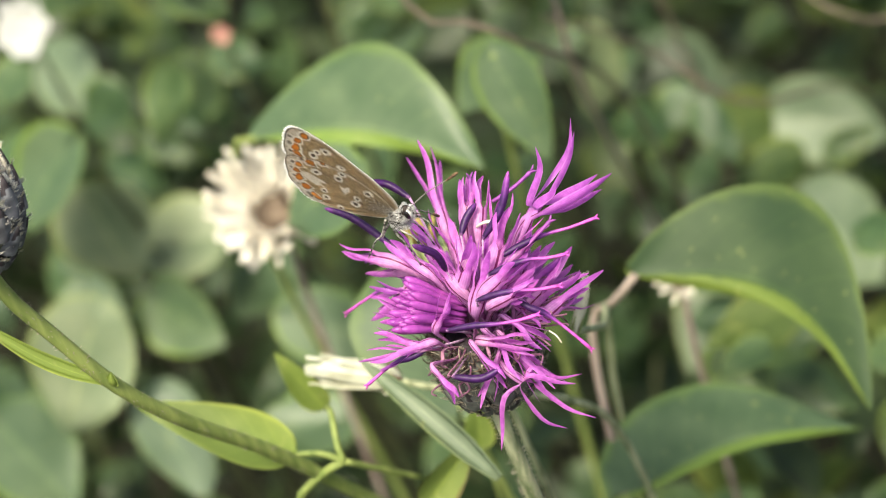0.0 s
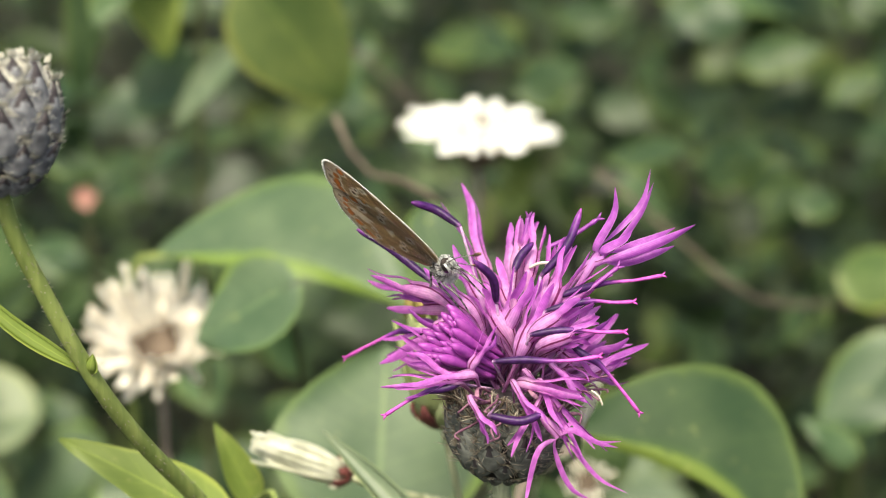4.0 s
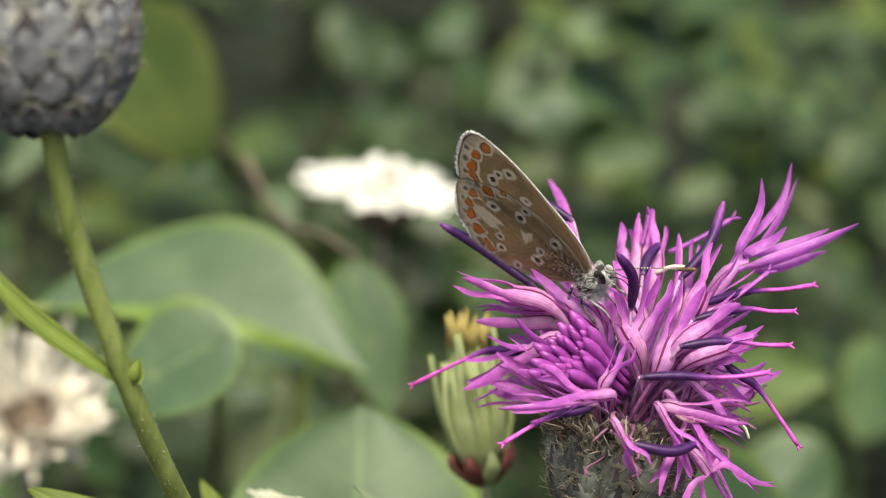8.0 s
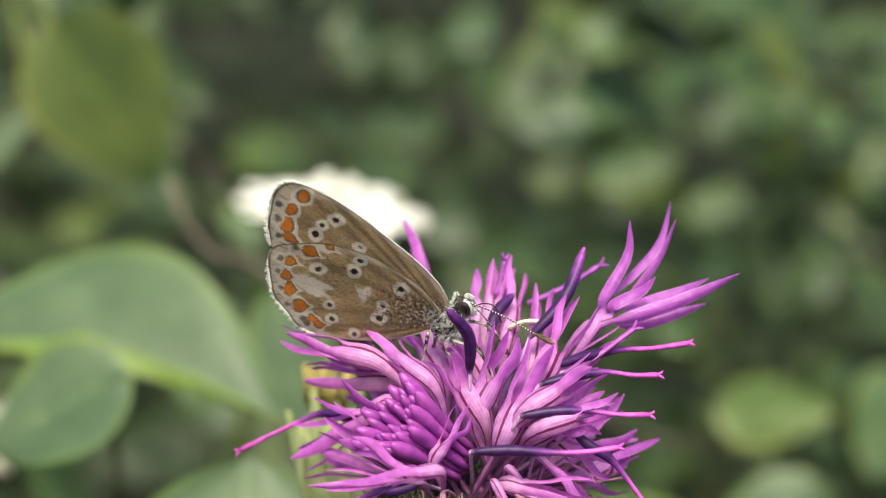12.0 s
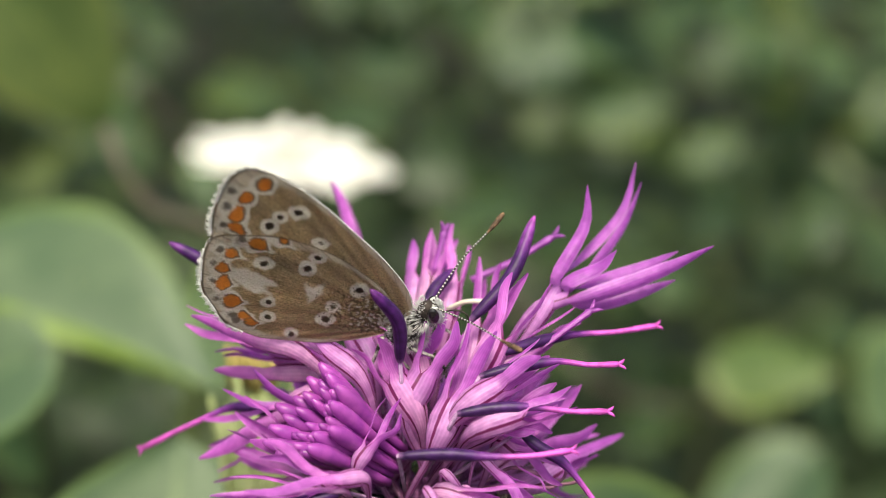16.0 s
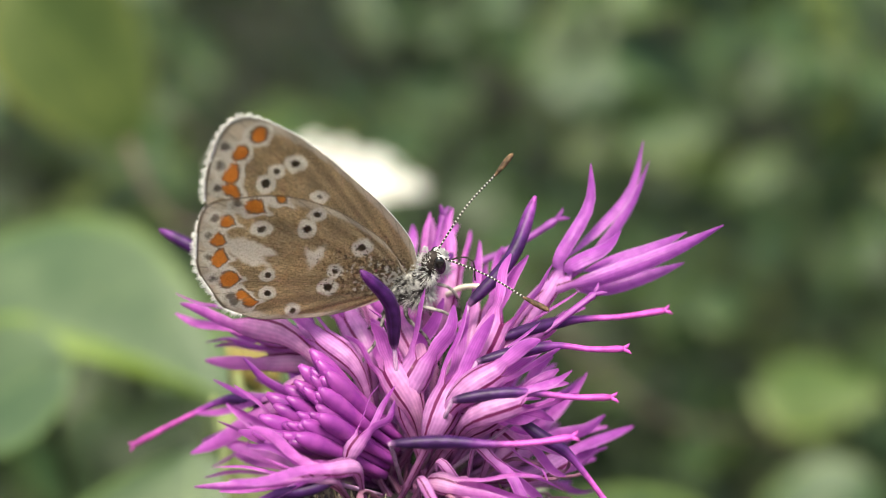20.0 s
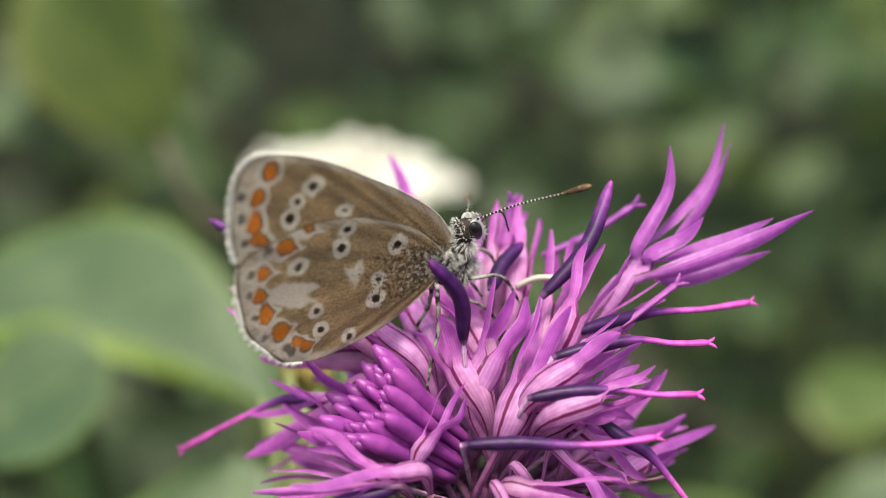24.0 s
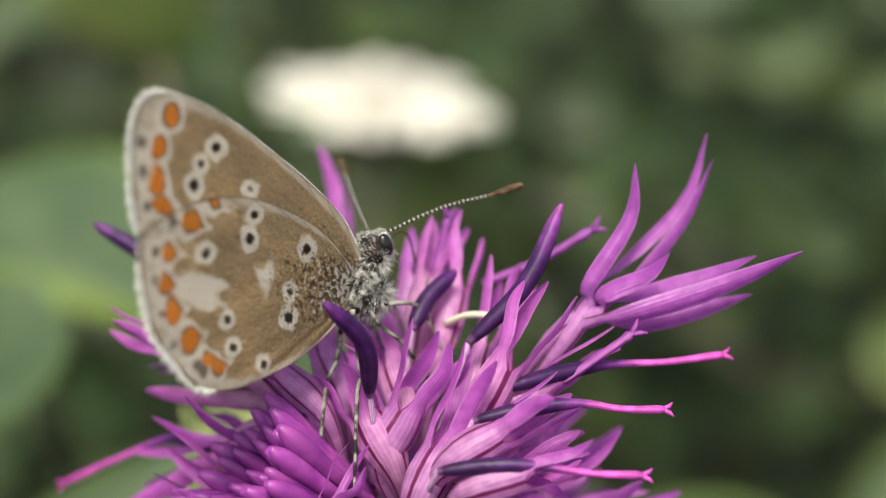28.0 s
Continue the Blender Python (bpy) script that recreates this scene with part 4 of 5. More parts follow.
def wing_paint():
    m, nt, b, tr = material("wing_brown", 0.7, 0.2, 0.7)
    along, around = attr(nt, "along"), attr(nt, "across")
    # scales lie in streaks that run out from the wing's root
    polar = nt.nodes.new("ShaderNodeCombineXYZ")
    nt.links.new(calc(nt, "MULTIPLY", around, 150.0), polar.inputs[0])
    nt.links.new(calc(nt, "MULTIPLY", along, 9.0), polar.inputs[1])
    streak = nt.nodes.new("ShaderNodeTexNoise")
    streak.inputs["Scale"].default_value, streak.inputs["Detail"].default_value, streak.inputs["Roughness"].default_value = 2.2, 6.0, 0.7
    nt.links.new(polar.outputs[0], streak.inputs["Vector"])
    rays = streak.outputs[0]
    fray = calc(nt, "ADD", calc(nt, "MULTIPLY", calc(nt, "SUBTRACT", rays, 0.5), 0.5), calc(nt, "MULTIPLY", calc(nt, "SUBTRACT", grain(nt, 1300.0, 2.0), 0.5), 0.55))
    speck = grain(nt, 9000.0, 3.0)
    rough = calc(nt, "ADD", fray, calc(nt, "MULTIPLY", calc(nt, "SUBTRACT", speck, 0.5), 0.25))
    base = ramp(nt, rays, [(0.31, (0.06, 0.044, 0.027)), (0.42, (0.37, 0.285, 0.17)), (0.56, (0.57, 0.46, 0.31)), (0.72, (0.8, 0.72, 0.6))])
    broad = ramp(nt, grain(nt, 350.0, 2.0), [(0.35, (0.8, 0.8, 0.82)), (0.65, (1.12, 1.1, 1.06))])
    base = blend(nt, 1.0, base, broad, "MULTIPLY")
    fleck = ramp(nt, grain(nt, 8500.0, 3.0), [(0.36, (0.5, 0.48, 0.46)), (0.48, (1.05, 1.05, 1.05)), (0.66, (1.4, 1.4, 1.4))])
    base = blend(nt, 0.85, base, fleck, "MULTIPLY")
    # veins
    pleat = calc(nt, "ABSOLUTE", calc(nt, "SUBTRACT", calc(nt, "FRACT", calc(nt, "MULTIPLY", around, 26.0)), 0.5))
    vein = ramp(nt, pleat, [(0.0, (1, 1, 1)), (0.06, (0, 0, 0))])
    base = blend(nt, calc(nt, "MULTIPLY", vein, 0.5), base, (0.14, 0.09, 0.05))
    white = ramp(nt, speck, [(0.3, (0.66, 0.65, 0.62)), (0.5, (0.86, 0.85, 0.83)), (0.7, (0.96, 0.95, 0.94))])
    inset = attr(nt, "inset")
    # pale grey zone inside the margin
    zone = ramp(nt, calc(nt, "ADD", calc(nt, "MULTIPLY", inset, 0.6), calc(nt, "MULTIPLY", rough, 0.9)), [(0.5, (1, 1, 1)), (0.78, (0, 0, 0))])
    base = blend(nt, calc(nt, "MULTIPLY", zone, 0.6), base, white)

    def mark(base, far, size, soft, colour, strength=1.0, ragged=0.5):
        edge = calc(nt, "ADD", attr(nt, far), calc(nt, "MULTIPLY", rough, ragged))
        mask = ramp(nt, edge, [(max(0, size - soft), (1, 1, 1)), (size + soft, (0, 0, 0))])
        return blend(nt, calc(nt, "MULTIPLY", mask, strength), base, colour)

    cross = calc(nt, "MULTIPLY", vein, zone)
    base = blend(nt, calc(nt, "MULTIPLY", cross, 0.75), base, (0.09, 0.065, 0.045))
    base = mark(base, "pale_far", 0.54, 0.1, white, 1.0, 1.1)
    base = mark(base, "moon_far", 0.9, 0.07, white, 1.0, 1.0)
    base = mark(base, "moon_far", 0.6, 0.04, (0.07, 0.045, 0.03), 0.8, 0.8)
    base = mark(base, "ring_far", 0.5, 0.06, white, 1.0, 0.9)
    base = mark(base, "dot_far", 0.52, 0.08, white, 0.9, 0.8)
    orange = ramp(nt, speck, [(0.3, (0.66, 0.24, 0.03)), (0.7, (0.92, 0.42, 0.09))])
    base = mark(base, "moon_far", 0.49, 0.06, orange, 1.0, 1.3)
    base = mark(base, "dot_far", 0.22, 0.09, (0.06, 0.045, 0.04), 0.8, 1.0)
    base = mark(base, "ring_far", 0.19, 0.04, (0.018, 0.014, 0.013), 1.0, 0.6)
    # dark and white dust of scales near the root
    dust = calc(nt, "ADD", calc(nt, "MULTIPLY", calc(nt, "SUBTRACT", grain(nt, 5200.0, 4.0), 0.5), 1.5), calc(nt, "MULTIPLY", calc(nt, "SUBTRACT", rays, 0.5), 0.7))
    dusk = ramp(nt, calc(nt, "ADD", calc(nt, "SUBTRACT", 0.44, along), dust), [(0.16, (0, 0, 0)), (0.22, (1, 1, 1))])
    base = blend(nt, calc(nt, "MULTIPLY", dusk, 0.85), base, (0.028, 0.024, 0.024))
    bluish = ramp(nt, calc(nt, "ADD", calc(nt, "SUBTRACT", 0.28, along), calc(nt, "MULTIPLY", calc(nt, "SUBTRACT", grain(nt, 4300.0, 3.0), 0.5), 1.3)), [(0.12, (0, 0, 0)), (0.17, (1, 1, 1))])
    base = blend(nt, calc(nt, "MULTIPLY", bluish, 0.9), base, (0.72, 0.72, 0.73))
    # dark line along the margin
    rim = ramp(nt, inset, [(0.09, (1, 1, 1)), (0.19, (0, 0, 0))])
    base = blend(nt, calc(nt, "MULTIPLY", rim, 0.85), base, (0.07, 0.05, 0.04))
    # thin scales let paler light through than they send back
    nt.links.new(base, b.inputs["Base Color"])
    nt.links.new(blend(nt, 0.62, base, (0.9, 0.79, 0.64)), tr.inputs[0])
    bump(nt, b, rays, 0.35, 0.00008)
    return m


WING = wing_paint()
SPOT_WHITE = simple_paint("wing_white_scales", [(0.35, (0.7, 0.69, 0.66)), (0.65, (0.92, 0.91, 0.89))], 4000, 0.8, 0.1)
SPOT_BLACK = simple_paint("wing_black_scales", [(0.35, (0.02, 0.016, 0.015)), (0.65, (0.07, 0.055, 0.05))], 4000, 0.8, 0.1)
FUR_WHITE = simple_paint("white_fur", [(0.35, (0.62, 0.61, 0.6)), (0.66, (0.93, 0.92, 0.91))], 3500, 0.9, 0.1, 0.3)
FUR_DARK = simple_paint("thorax_fur", [(0.4, (0.025, 0.022, 0.022)), (0.64, (0.36, 0.35, 0.34))], 3000, 0.9, 0.1)
EYE = simple_paint("black_compound_eye", [(0.35, (0.006, 0.005, 0.006)), (0.65, (0.02, 0.016, 0.018))], 9000, 0.2, 0.6)
CLUB = simple_paint("antenna_club", [(0.4, (0.05, 0.03, 0.018)), (0.6, (0.22, 0.13, 0.07))], 2500, 0.7)


LEG_GREY = simple_paint("leg_grey_scales", [(0.42, (0.03, 0.027, 0.025)), (0.6, (0.38, 0.36, 0.33))], 2200, 0.8, 0.1)


def banded_paint():
    m, nt, b, tr = material("antenna_banded", 0.6, 0.2)
    ring = calc(nt, "FRACT", calc(nt, "MULTIPLY", attr(nt, "along"), 26.0))
    paint(nt, b, tr, ramp(nt, ring, [(0.62, (0.025, 0.02, 0.018)), (0.72, (0.62, 0.6, 0.57))]))
    return m


BANDED = banded_paint()


def ball(made, at, size, n=10, slot=0, m=None):
    bm, la, lc = made
    pose_m = Matrix.Translation(Vector(at) * MM) @ (m or Matrix()) @ Matrix.Diagonal((size[0] * MM, size[1] * MM, size[2] * MM, 1))
    for v in bmesh.ops.create_uvsphere(bm, u_segments=n * 2, v_segments=n, radius=1, matrix=pose_m)["verts"]:
        for f in v.link_faces:
            f.smooth, f.material_index = True, slot


def fur(made, at, size, count, long, rng, thick=0.03, flank=9.0):
    for k in range(count):
        d = Vector((rng.gauss(0, 1), rng.gauss(0, 1), rng.gauss(0, 1))).normalized()
        if abs(d.z) > flank and d.x > -0.5:
            continue
        p = Vector(at) + Vector((d.x * size[0], d.y * size[1], d.z * size[2]))
        q = p + (d + Vector((-0.5, -0.2, 0))).normalized() * long * rng.uniform(0.5, 1.1)
        tube(made, [p * MM, (p + q) / 2 * MM, q * MM], [thick * MM, thick * 0.8 * MM, thick * 0.2 * MM], sides=3)


def butterfly_thing():
    ob = root("butterfly", (0, 0, 0), "small brown butterfly with closed orange-spotted wings perched on the knapweed", "butterfly")
    rng = random.Random(4)
    # near pair of wings, then the far pair behind them
    mesh_at = {}
    for kind, outline, rings, moons, dots in (("fore", FOREWING, RINGS[:4], LUNULES[:4], DOTS[7:]), ("hind", HINDWING, RINGS[4:], LUNULES[4:], DOTS[:7])):
        mesh_at[kind] = wing_mesh(outline, rings, moons, dots, [BLOTCH, STREAK] if kind == "hind" else [], kind == "hind")
    for near in (True, False):
        face = 1 if near else -1
        fore = part("forewing", mesh_at["fore"], WING, ob, "brown forewing with orange and ringed spots", (0, 0, face * 0.03 * MM))
        hind = part("hindwing", mesh_at["hind"], WING, ob, "brown hindwing with orange and ringed spots", (0, 0, face * 0.075 * MM))
        for wing, edge in ((fore, FOREWING[7:16]), (hind, HINDWING[9:18])):
            # white fringe on the outer margin
            made = start()
            line = curve([Vector((x, y, 0)) for x, y in edge], 260)
            for step, (a, b) in enumerate(zip(line, line[1:])):
                out = (b - a).cross(Vector((0, 0, 1))).normalized() * -1
                if out.dot(a - Vector((-5, 2, 0))) < 0:
                    out = -out
                q = a + out * rng.uniform(0.1, 0.34) * (1.05 if step // 6 % 3 else 0.55) * min(1, 0.15 + step / 70) + (b - a) * rng.uniform(-1.5, 1.5)
                tube(made, [(a - out * 0.06) * MM, (a + q) / 2 * MM, q * MM], [0.022 * MM, 0.018 * MM, 0.006 * MM], sides=3)
            part("fringe", made, SPOT_WHITE, wing, "white hair fringe")
        if not near:
            continue
        # white leading edge: the rim light along it is put into the colour
        made = start()
        line = curve([Vector((x, y, 0)) for x, y in FOREWING[1:8]], 60)
        tube(made, [p * MM for p in line], [0.03 * MM] * 61, [0.025 * MM] * 61, sides=6, side=(0, 0, 1))
        part("leading_edge", made, SPOT_WHITE, fore, "leading edge whitened for rim light")
    # body
    hx, hy = HEAD
    flat = lambda p, z=0.0: Vector((p[0], p[1], z))
    made = start()
    tube(made, [p * MM for p in curve([flat(BODY[0]), flat(BODY[1]), flat(BODY[2])], 10)], [q * MM for q in (0.35, 0.62, 0.78, 0.86, 0.9, 0.9, 0.88, 0.82, 0.72, 0.5, 0.2)], sides=14)
    fur(made, BODY[1] + (0,), (0.9, 0.85, 0.85), 500, 0.4, rng)
    part("thorax", made, FUR_DARK, ob, "furry dark grey thorax")
    made = start()
    low = (BODY[1][0] + 0.4, BODY[1][1] - 0.35, 0)
    ball(made, low, (0.85, 0.62, 0.75), 8)
    fur(made, low, (0.9, 0.68, 0.8), 900, 0.55, rng, 0.02)
    fur(made, (hx - 0.5, hy - 0.65, 0), (0.5, 0.6, 0.75), 420, 0.5, rng, 0.02)
    part("breast_fur", made, FUR_WHITE, ob, "shaggy white breast fur")
    made = start()
    tube(made, [p * MM for p in curve([flat(BODY[2]) + Vector((0, 0.4, 0)), flat(BODY[3]) + Vector((0, 0.9, 0)), flat(BODY[4]) + Vector((0, 1.0, 0))], 12)], [q * MM for q in (0.3, 0.32, 0.33, 0.32, 0.3, 0.28, 0.26, 0.24, 0.22, 0.2, 0.18, 0.14, 0.05)], [0.05 * MM] * 13, sides=12, side=(0, 1, 0))
    part("abdomen", made, FUR_DARK, ob, "slim grey abdomen between the wings")
    made = start()
    ball(made, (hx - 0.18, hy - 0.1, 0), (0.66, 0.68, 0.55))
    fur(made, (hx - 0.15, hy - 0.1, 0), (0.6, 0.62, 0.5), 300, 0.16, rng, 0.022, 0.45)
    head = part("head", made, SPOT_BLACK, ob, "furry black and white head")
    made = start()
    for tuft, size, count in (((hx + 0.3, hy + 0.42, 0), (0.28, 0.22, 0.42), 260), ((hx + 0.48, hy - 0.1, 0), (0.2, 0.5, 0.4), 260), ((hx - 0.6, hy + 0.35, 0), (0.18, 0.4, 0.5), 160)):
        fur(made, tuft, size, count, 0.17, rng, 0.022)
    part("face_fur", made, FUR_WHITE, head, "white tufts round the face")
    for s in (1, -1):
        made = start()
        line = curve([(hx + 0.05, hy - 0.55, s * 0.25), (hx + 0.5, hy - 0.5, s * 0.3), (hx + 0.78, hy - 0.1, s * 0.25)], 8)
        tube(made, [p * MM for p in line], [q * MM for q in (0.1, 0.14, 0.17, 0.17, 0.15, 0.12, 0.09, 0.06, 0.02)], sides=8)
        for k in range(60):
            p = line[rng.randrange(1, 7)]
            q = p + Vector((rng.uniform(-0.2, 0.5), rng.uniform(-0.5, 0.2), rng.uniform(-0.3, 0.3)))
            tube(made, [p * MM, (p + q) / 2 * MM, q * MM], [0.02 * MM, 0.018 * MM, 0.005 * MM], sides=3)
        part("palp", made, FUR_WHITE, head, "white hairy palp")
    feelers = []
    for s in (1, -1):
        made = start()
        ball(made, (hx + 0.2, hy + 0.02, s * 0.42), (0.42, 0.63, 0.18), m=Matrix.Rotation(0.2, 4, "Z"))
        part("eye_rim", made, FUR_WHITE, head, "white scales round the eye")
        made = start()
        ball(made, (hx + 0.1, hy + 0.02, s * 0.5), (0.36, 0.58, 0.28), m=Matrix.Rotation(0.2, 4, "Z"))
        part("eye", made, EYE, head, "glossy black eye")
        made = start()
        line = curve([Vector((0, 0, 0)), Vector((3.0, 0.25, 0)), Vector((5.6, 0, 0))], 30)
        tube(made, [p * MM for p in line], [0.055 * MM] * 31, sides=6)
        feeler = part("antenna", made, BANDED, head, "black and white banded antenna", (hx * MM, (hy + 0.45) * MM, s * 0.2 * MM))
        made = start()
        tube(made, [Vector((q, -0.03 * q + 0.17, 0)) * MM for q in (5.3, 5.7, 6.1, 6.5, 6.8, 6.95)], [q * MM for q in (0.06, 0.12, 0.16, 0.17, 0.14, 0.05)], sides=8)
        part("club", made, CLUB, feeler, "brown antenna club")
        feelers.append(feeler)
    made = start()
    tube(made, [p * MM for p in curve([(hx + 0.3, hy - 0.3, 0), (hx + 1.3, hy + 0.3, 0.1), (hx + 2.0, hy + 0.1, 0.1), (hx + 2.4, hy - 1.3, 0)], 14)], [0.05 * MM] * 15, sides=5)
    part("proboscis", made, SPOT_BLACK, head, "thin dark curved proboscis")
    for s in (1, -1):
        for line in (LEG_A, LEG_B, LEG_C):
            made = start()
            hip, knee, toe = line
            pts = [flat((min(0.6, hip[0] * 0.6), -1.0), s * 0.45), flat(hip, s * 0.9), flat(knee, s * 1.1), flat(toe, s * 1.3)]
            if s < 0:
                pts = [p + Vector((0.5, 0.3, 0)) for p in pts]
            tube(made, [p * MM for p in curve(pts, 18)], [(0.13 - 0.0035 * i + 0.015 * (i % 6 == 0)) * MM for i in range(19)], sides=6)
            part("leg", made, LEG_GREY, ob, "thin grey leg")
    return ob, feelers


butterfly, feelers = butterfly_thing()
FLIGHT = [
    (0, -0.00403, 0.00138, 0.35672, 109.3, 20.0, -12.1),
    (0.5, -0.00408, 0.00138, 0.35645, 111.1, 19.0, -10.4),
    (1, -0.00449, 0.00134, 0.35608, 112.6, 18.5, -11.4),
    (1.5, -0.00491, 0.00136, 0.35572, 117.2, 16.3, -19.2),
    (2, -0.00591, 0.00134, 0.35496, 124.1, 15.4, -25.9),
    (2.5, -0.00588, 0.00023, 0.35513, 140.1, 19.4, -18.5),
    (4.5, -0.00501, 0.00108, 0.35285, 125.8, 12.1, -36.5),
    (5, -0.00432, 0.00145, 0.35247, 127.3, 11.8, -35.9),
    (5.5, -0.00427, 0.00156, 0.35218, 124.9, 13.1, -36.7),
    (6, -0.00426, 0.00136, 0.35221, 123.4, 12.4, -36.9),
    (6.5, -0.00413, 0.00129, 0.35215, 121.6, 10.3, -38.3),
    (7, -0.00379, 0.00136, 0.35213, 119.3, 6.3, -38.8),
    (7.5, -0.00384, 0.00138, 0.35217, 120.0, 7.9, -36.6),
    (8, -0.00354, 0.00116, 0.35219, 121.1, 12.4, -36.4),
    (8.5, -0.00361, 0.00137, 0.35211, 119.4, 14.5, -37.8),
    (9, -0.00364, 0.00181, 0.35201, 116.5, 12.1, -37.1),
    (9.5, -0.00422, 0.00172, 0.35270, 109.7, -1.4, -33.3),
    (10, -0.00332, 0.00177, 0.35328, 99.9, -6.5, -17.1),
    (10.5, -0.00289, 0.00180, 0.35334, 101.3, -3.6, -13.1),
    (11, -0.00294, 0.00235, 0.35331, 102.5, -3.8, -16.8),
    (11.5, -0.00238, 0.00237, 0.35317, 107.7, 0.5, -15.8),
    (12, -0.00204, 0.00216, 0.35311, 112.9, -1.6, -13.0),
    (12.5, -0.00216, 0.00192, 0.35318, 113.7, -3.0, -14.4),
    (14.5, -0.00002, 0.00085, 0.35193, 121.3, 8.7, -0.6),
    (15, -0.00005, 0.00083, 0.35191, 120.7, 9.3, -1.1),
    (15.5, -0.00009, 0.00134, 0.35194, 119.0, 7.8, -0.6),
    (16, -0.00016, 0.00166, 0.35192, 117.2, 5.1, 1.8),
    (16.5, -0.00076, 0.00212, 0.35203, 115.2, -3.5, 0.8),
    (17, -0.00068, 0.00196, 0.35362, 99.4, -7.2, 1.6),
    (17.5, -0.00062, 0.00184, 0.35364, 100.7, -5.5, 1.0),
    (18, -0.00023, 0.00155, 0.35345, 104.0, -0.2, 3.8),
    (18.5, 0.00004, 0.00113, 0.35352, 105.6, 0.8, 4.7),
    (19, 0.00052, 0.00134, 0.35336, 106.0, 6.0, 11.8),
    (19.5, 0.00052, 0.00175, 0.35336, 106.6, 4.8, 13.5),
    (20, 0.00033, 0.00189, 0.35340, 108.8, 0.8, 12.6),
    (20.5, 0.00021, 0.00168, 0.35346, 109.4, 0.5, 12.2),
    (21, 0.00058, 0.00133, 0.35341, 109.4, 4.3, 13.5),
    (21.5, 0.00061, 0.00131, 0.35336, 109.2, 5.1, 13.3),
    (23.5, -0.00076, 0.00103, 0.35386, 105.1, -7.1, 21.1),
    (24, -0.00118, 0.00148, 0.35402, 104.1, -17.4, 30.1),
    (24.5, -0.00111, 0.00144, 0.35385, 100.0, -19.8, 37.9),
    (25, -0.00133, 0.00194, 0.35427, 82.8, -22.7, 47.7),
    (25.5, -0.00186, 0.00183, 0.35442, 77.3, -19.4, 58.6),
    (26, -0.00130, 0.00231, 0.35455, 81.4, -11.7, 51.1),
    (26.5, -0.00110, 0.00169, 0.35463, 80.5, -4.8, 49.7),
    (27, -0.00100, 0.00207, 0.35452, 79.8, -3.3, 49.3),
    (27.5, -0.00100, 0.00237, 0.35443, 80.8, -2.4, 52.0),
    (28, -0.00120, 0.00267, 0.35416, 77.8, -2.5, 53.8),
]



# ---- dried heads ----
def dried_head(at, way, width, base, label, seed, petals=26, cup=0.35, mat=CREAM, plump=1.0):
    """A withered head: a ring of cream rays round a brown core, on a thin stalk."""
    at, way, base = Vector(at), Vector(way).normalized(), Vector(base)
    ob = root("dried_flower_head", base, label, "dried flower", "dried flower heads")
    rng = random.Random(seed)
    m = frame_of(Vector(), way, (0.3, 0.2, 1))
    made = start()
    tube(made, [m @ (Vector((q, 0, 0)) * width) for q in (-0.24, -0.16, -0.05, 0.02, 0.05)], [width * q for q in (0.05, 0.16, 0.2, 0.17, 0.04)], sides=12)
    for k in range(60):
        a, r = rng.random() * 6.283, width * 0.16 * math.sqrt(rng.random())
        p = m @ Vector((0.02 * width, r * math.cos(a), r * math.sin(a)))
        q = m @ Vector((rng.uniform(0.06, 0.14) * width, r * 1.2 * math.cos(a), r * 1.2 * math.sin(a)))
        tube(made, [p, (p + q) / 2, q], [width * 0.012, width * 0.012, width * 0.004], sides=3)
    part("core", made, CREAM_CORE, ob, "brown dried core", at - base)
    for k in range(petals):
        a = 6.283 * k / petals + rng.uniform(-0.16, 0.16)
        r0 = width * (0.13 if plump <= 1 else rng.uniform(0.0, 0.13))
        r1 = width * 0.5 * rng.uniform(0.62 if plump <= 1 else 0.2, 0.95 if plump <= 1 else 1.05)
        lift = cup * rng.uniform(0.2, 1.3) + (0 if plump <= 1 else max(0, 0.85 - 2 * r1 / width) * 0.4)
        d = Vector((0, math.cos(a), math.sin(a)))
        pts = curve([d * r0, d * (r0 + r1) / 2 + Vector((lift * width * 0.16, 0, 0)), d * r1 + Vector((lift * width * rng.uniform(0.1, 0.5), 0, 0))], 7)
        w = width * rng.uniform(0.016, 0.03) * plump
        made = start()
        tube(made, [m @ p for p in pts], [w * q for q in (0.5, 0.65, 0.8, 0.95, 1.1, 1.2, 1.2, 0.75)], [w * q for q in (0.3, 0.35, 0.4, 0.45, 0.5, 0.5, 0.4, 0.2)], sides=6, side=m.to_3x3() @ d.cross(Vector((1, 0, 0))))
        part("ray", made, mat, ob, "", at - base)
    foot = at - way * width * 0.22
    stalk(ob, "stalk", [foot, foot + Vector((0, -0.001, -0.012)), (foot + base) / 2 + Vector((0, 0.03 if base.y - at.y > 0.1 else -0.012, 0)), base], 0.0005, 0.0007, VINE, 16, "", 7, foot)
    return ob


dried_head((-0.0526, 0.0794, 0.3134), (0.05, -0.55, 0.84), 0.0212, (-0.045, 0.11, 0), "wide open dried cream flower head with a brown centre", 1, 135, 0.8)
dried_head((-0.0098, 0.1118, 0.3363), (0.05, -0.08, 1), 0.0238, (-0.03, 0.28, 0), "flat-topped cream flower head, whitened for glare, on a brown stalk", 2, 170, 0.12, CREAM_GLARE, 1.25)
dried_head((0.0075, 0.0720, 0.2980), (0.1, -0.7, 0.6), 0.0085, (0.005, 0.16, 0), "small dried cream flower head low among leaves", 3, 14, 0.6)


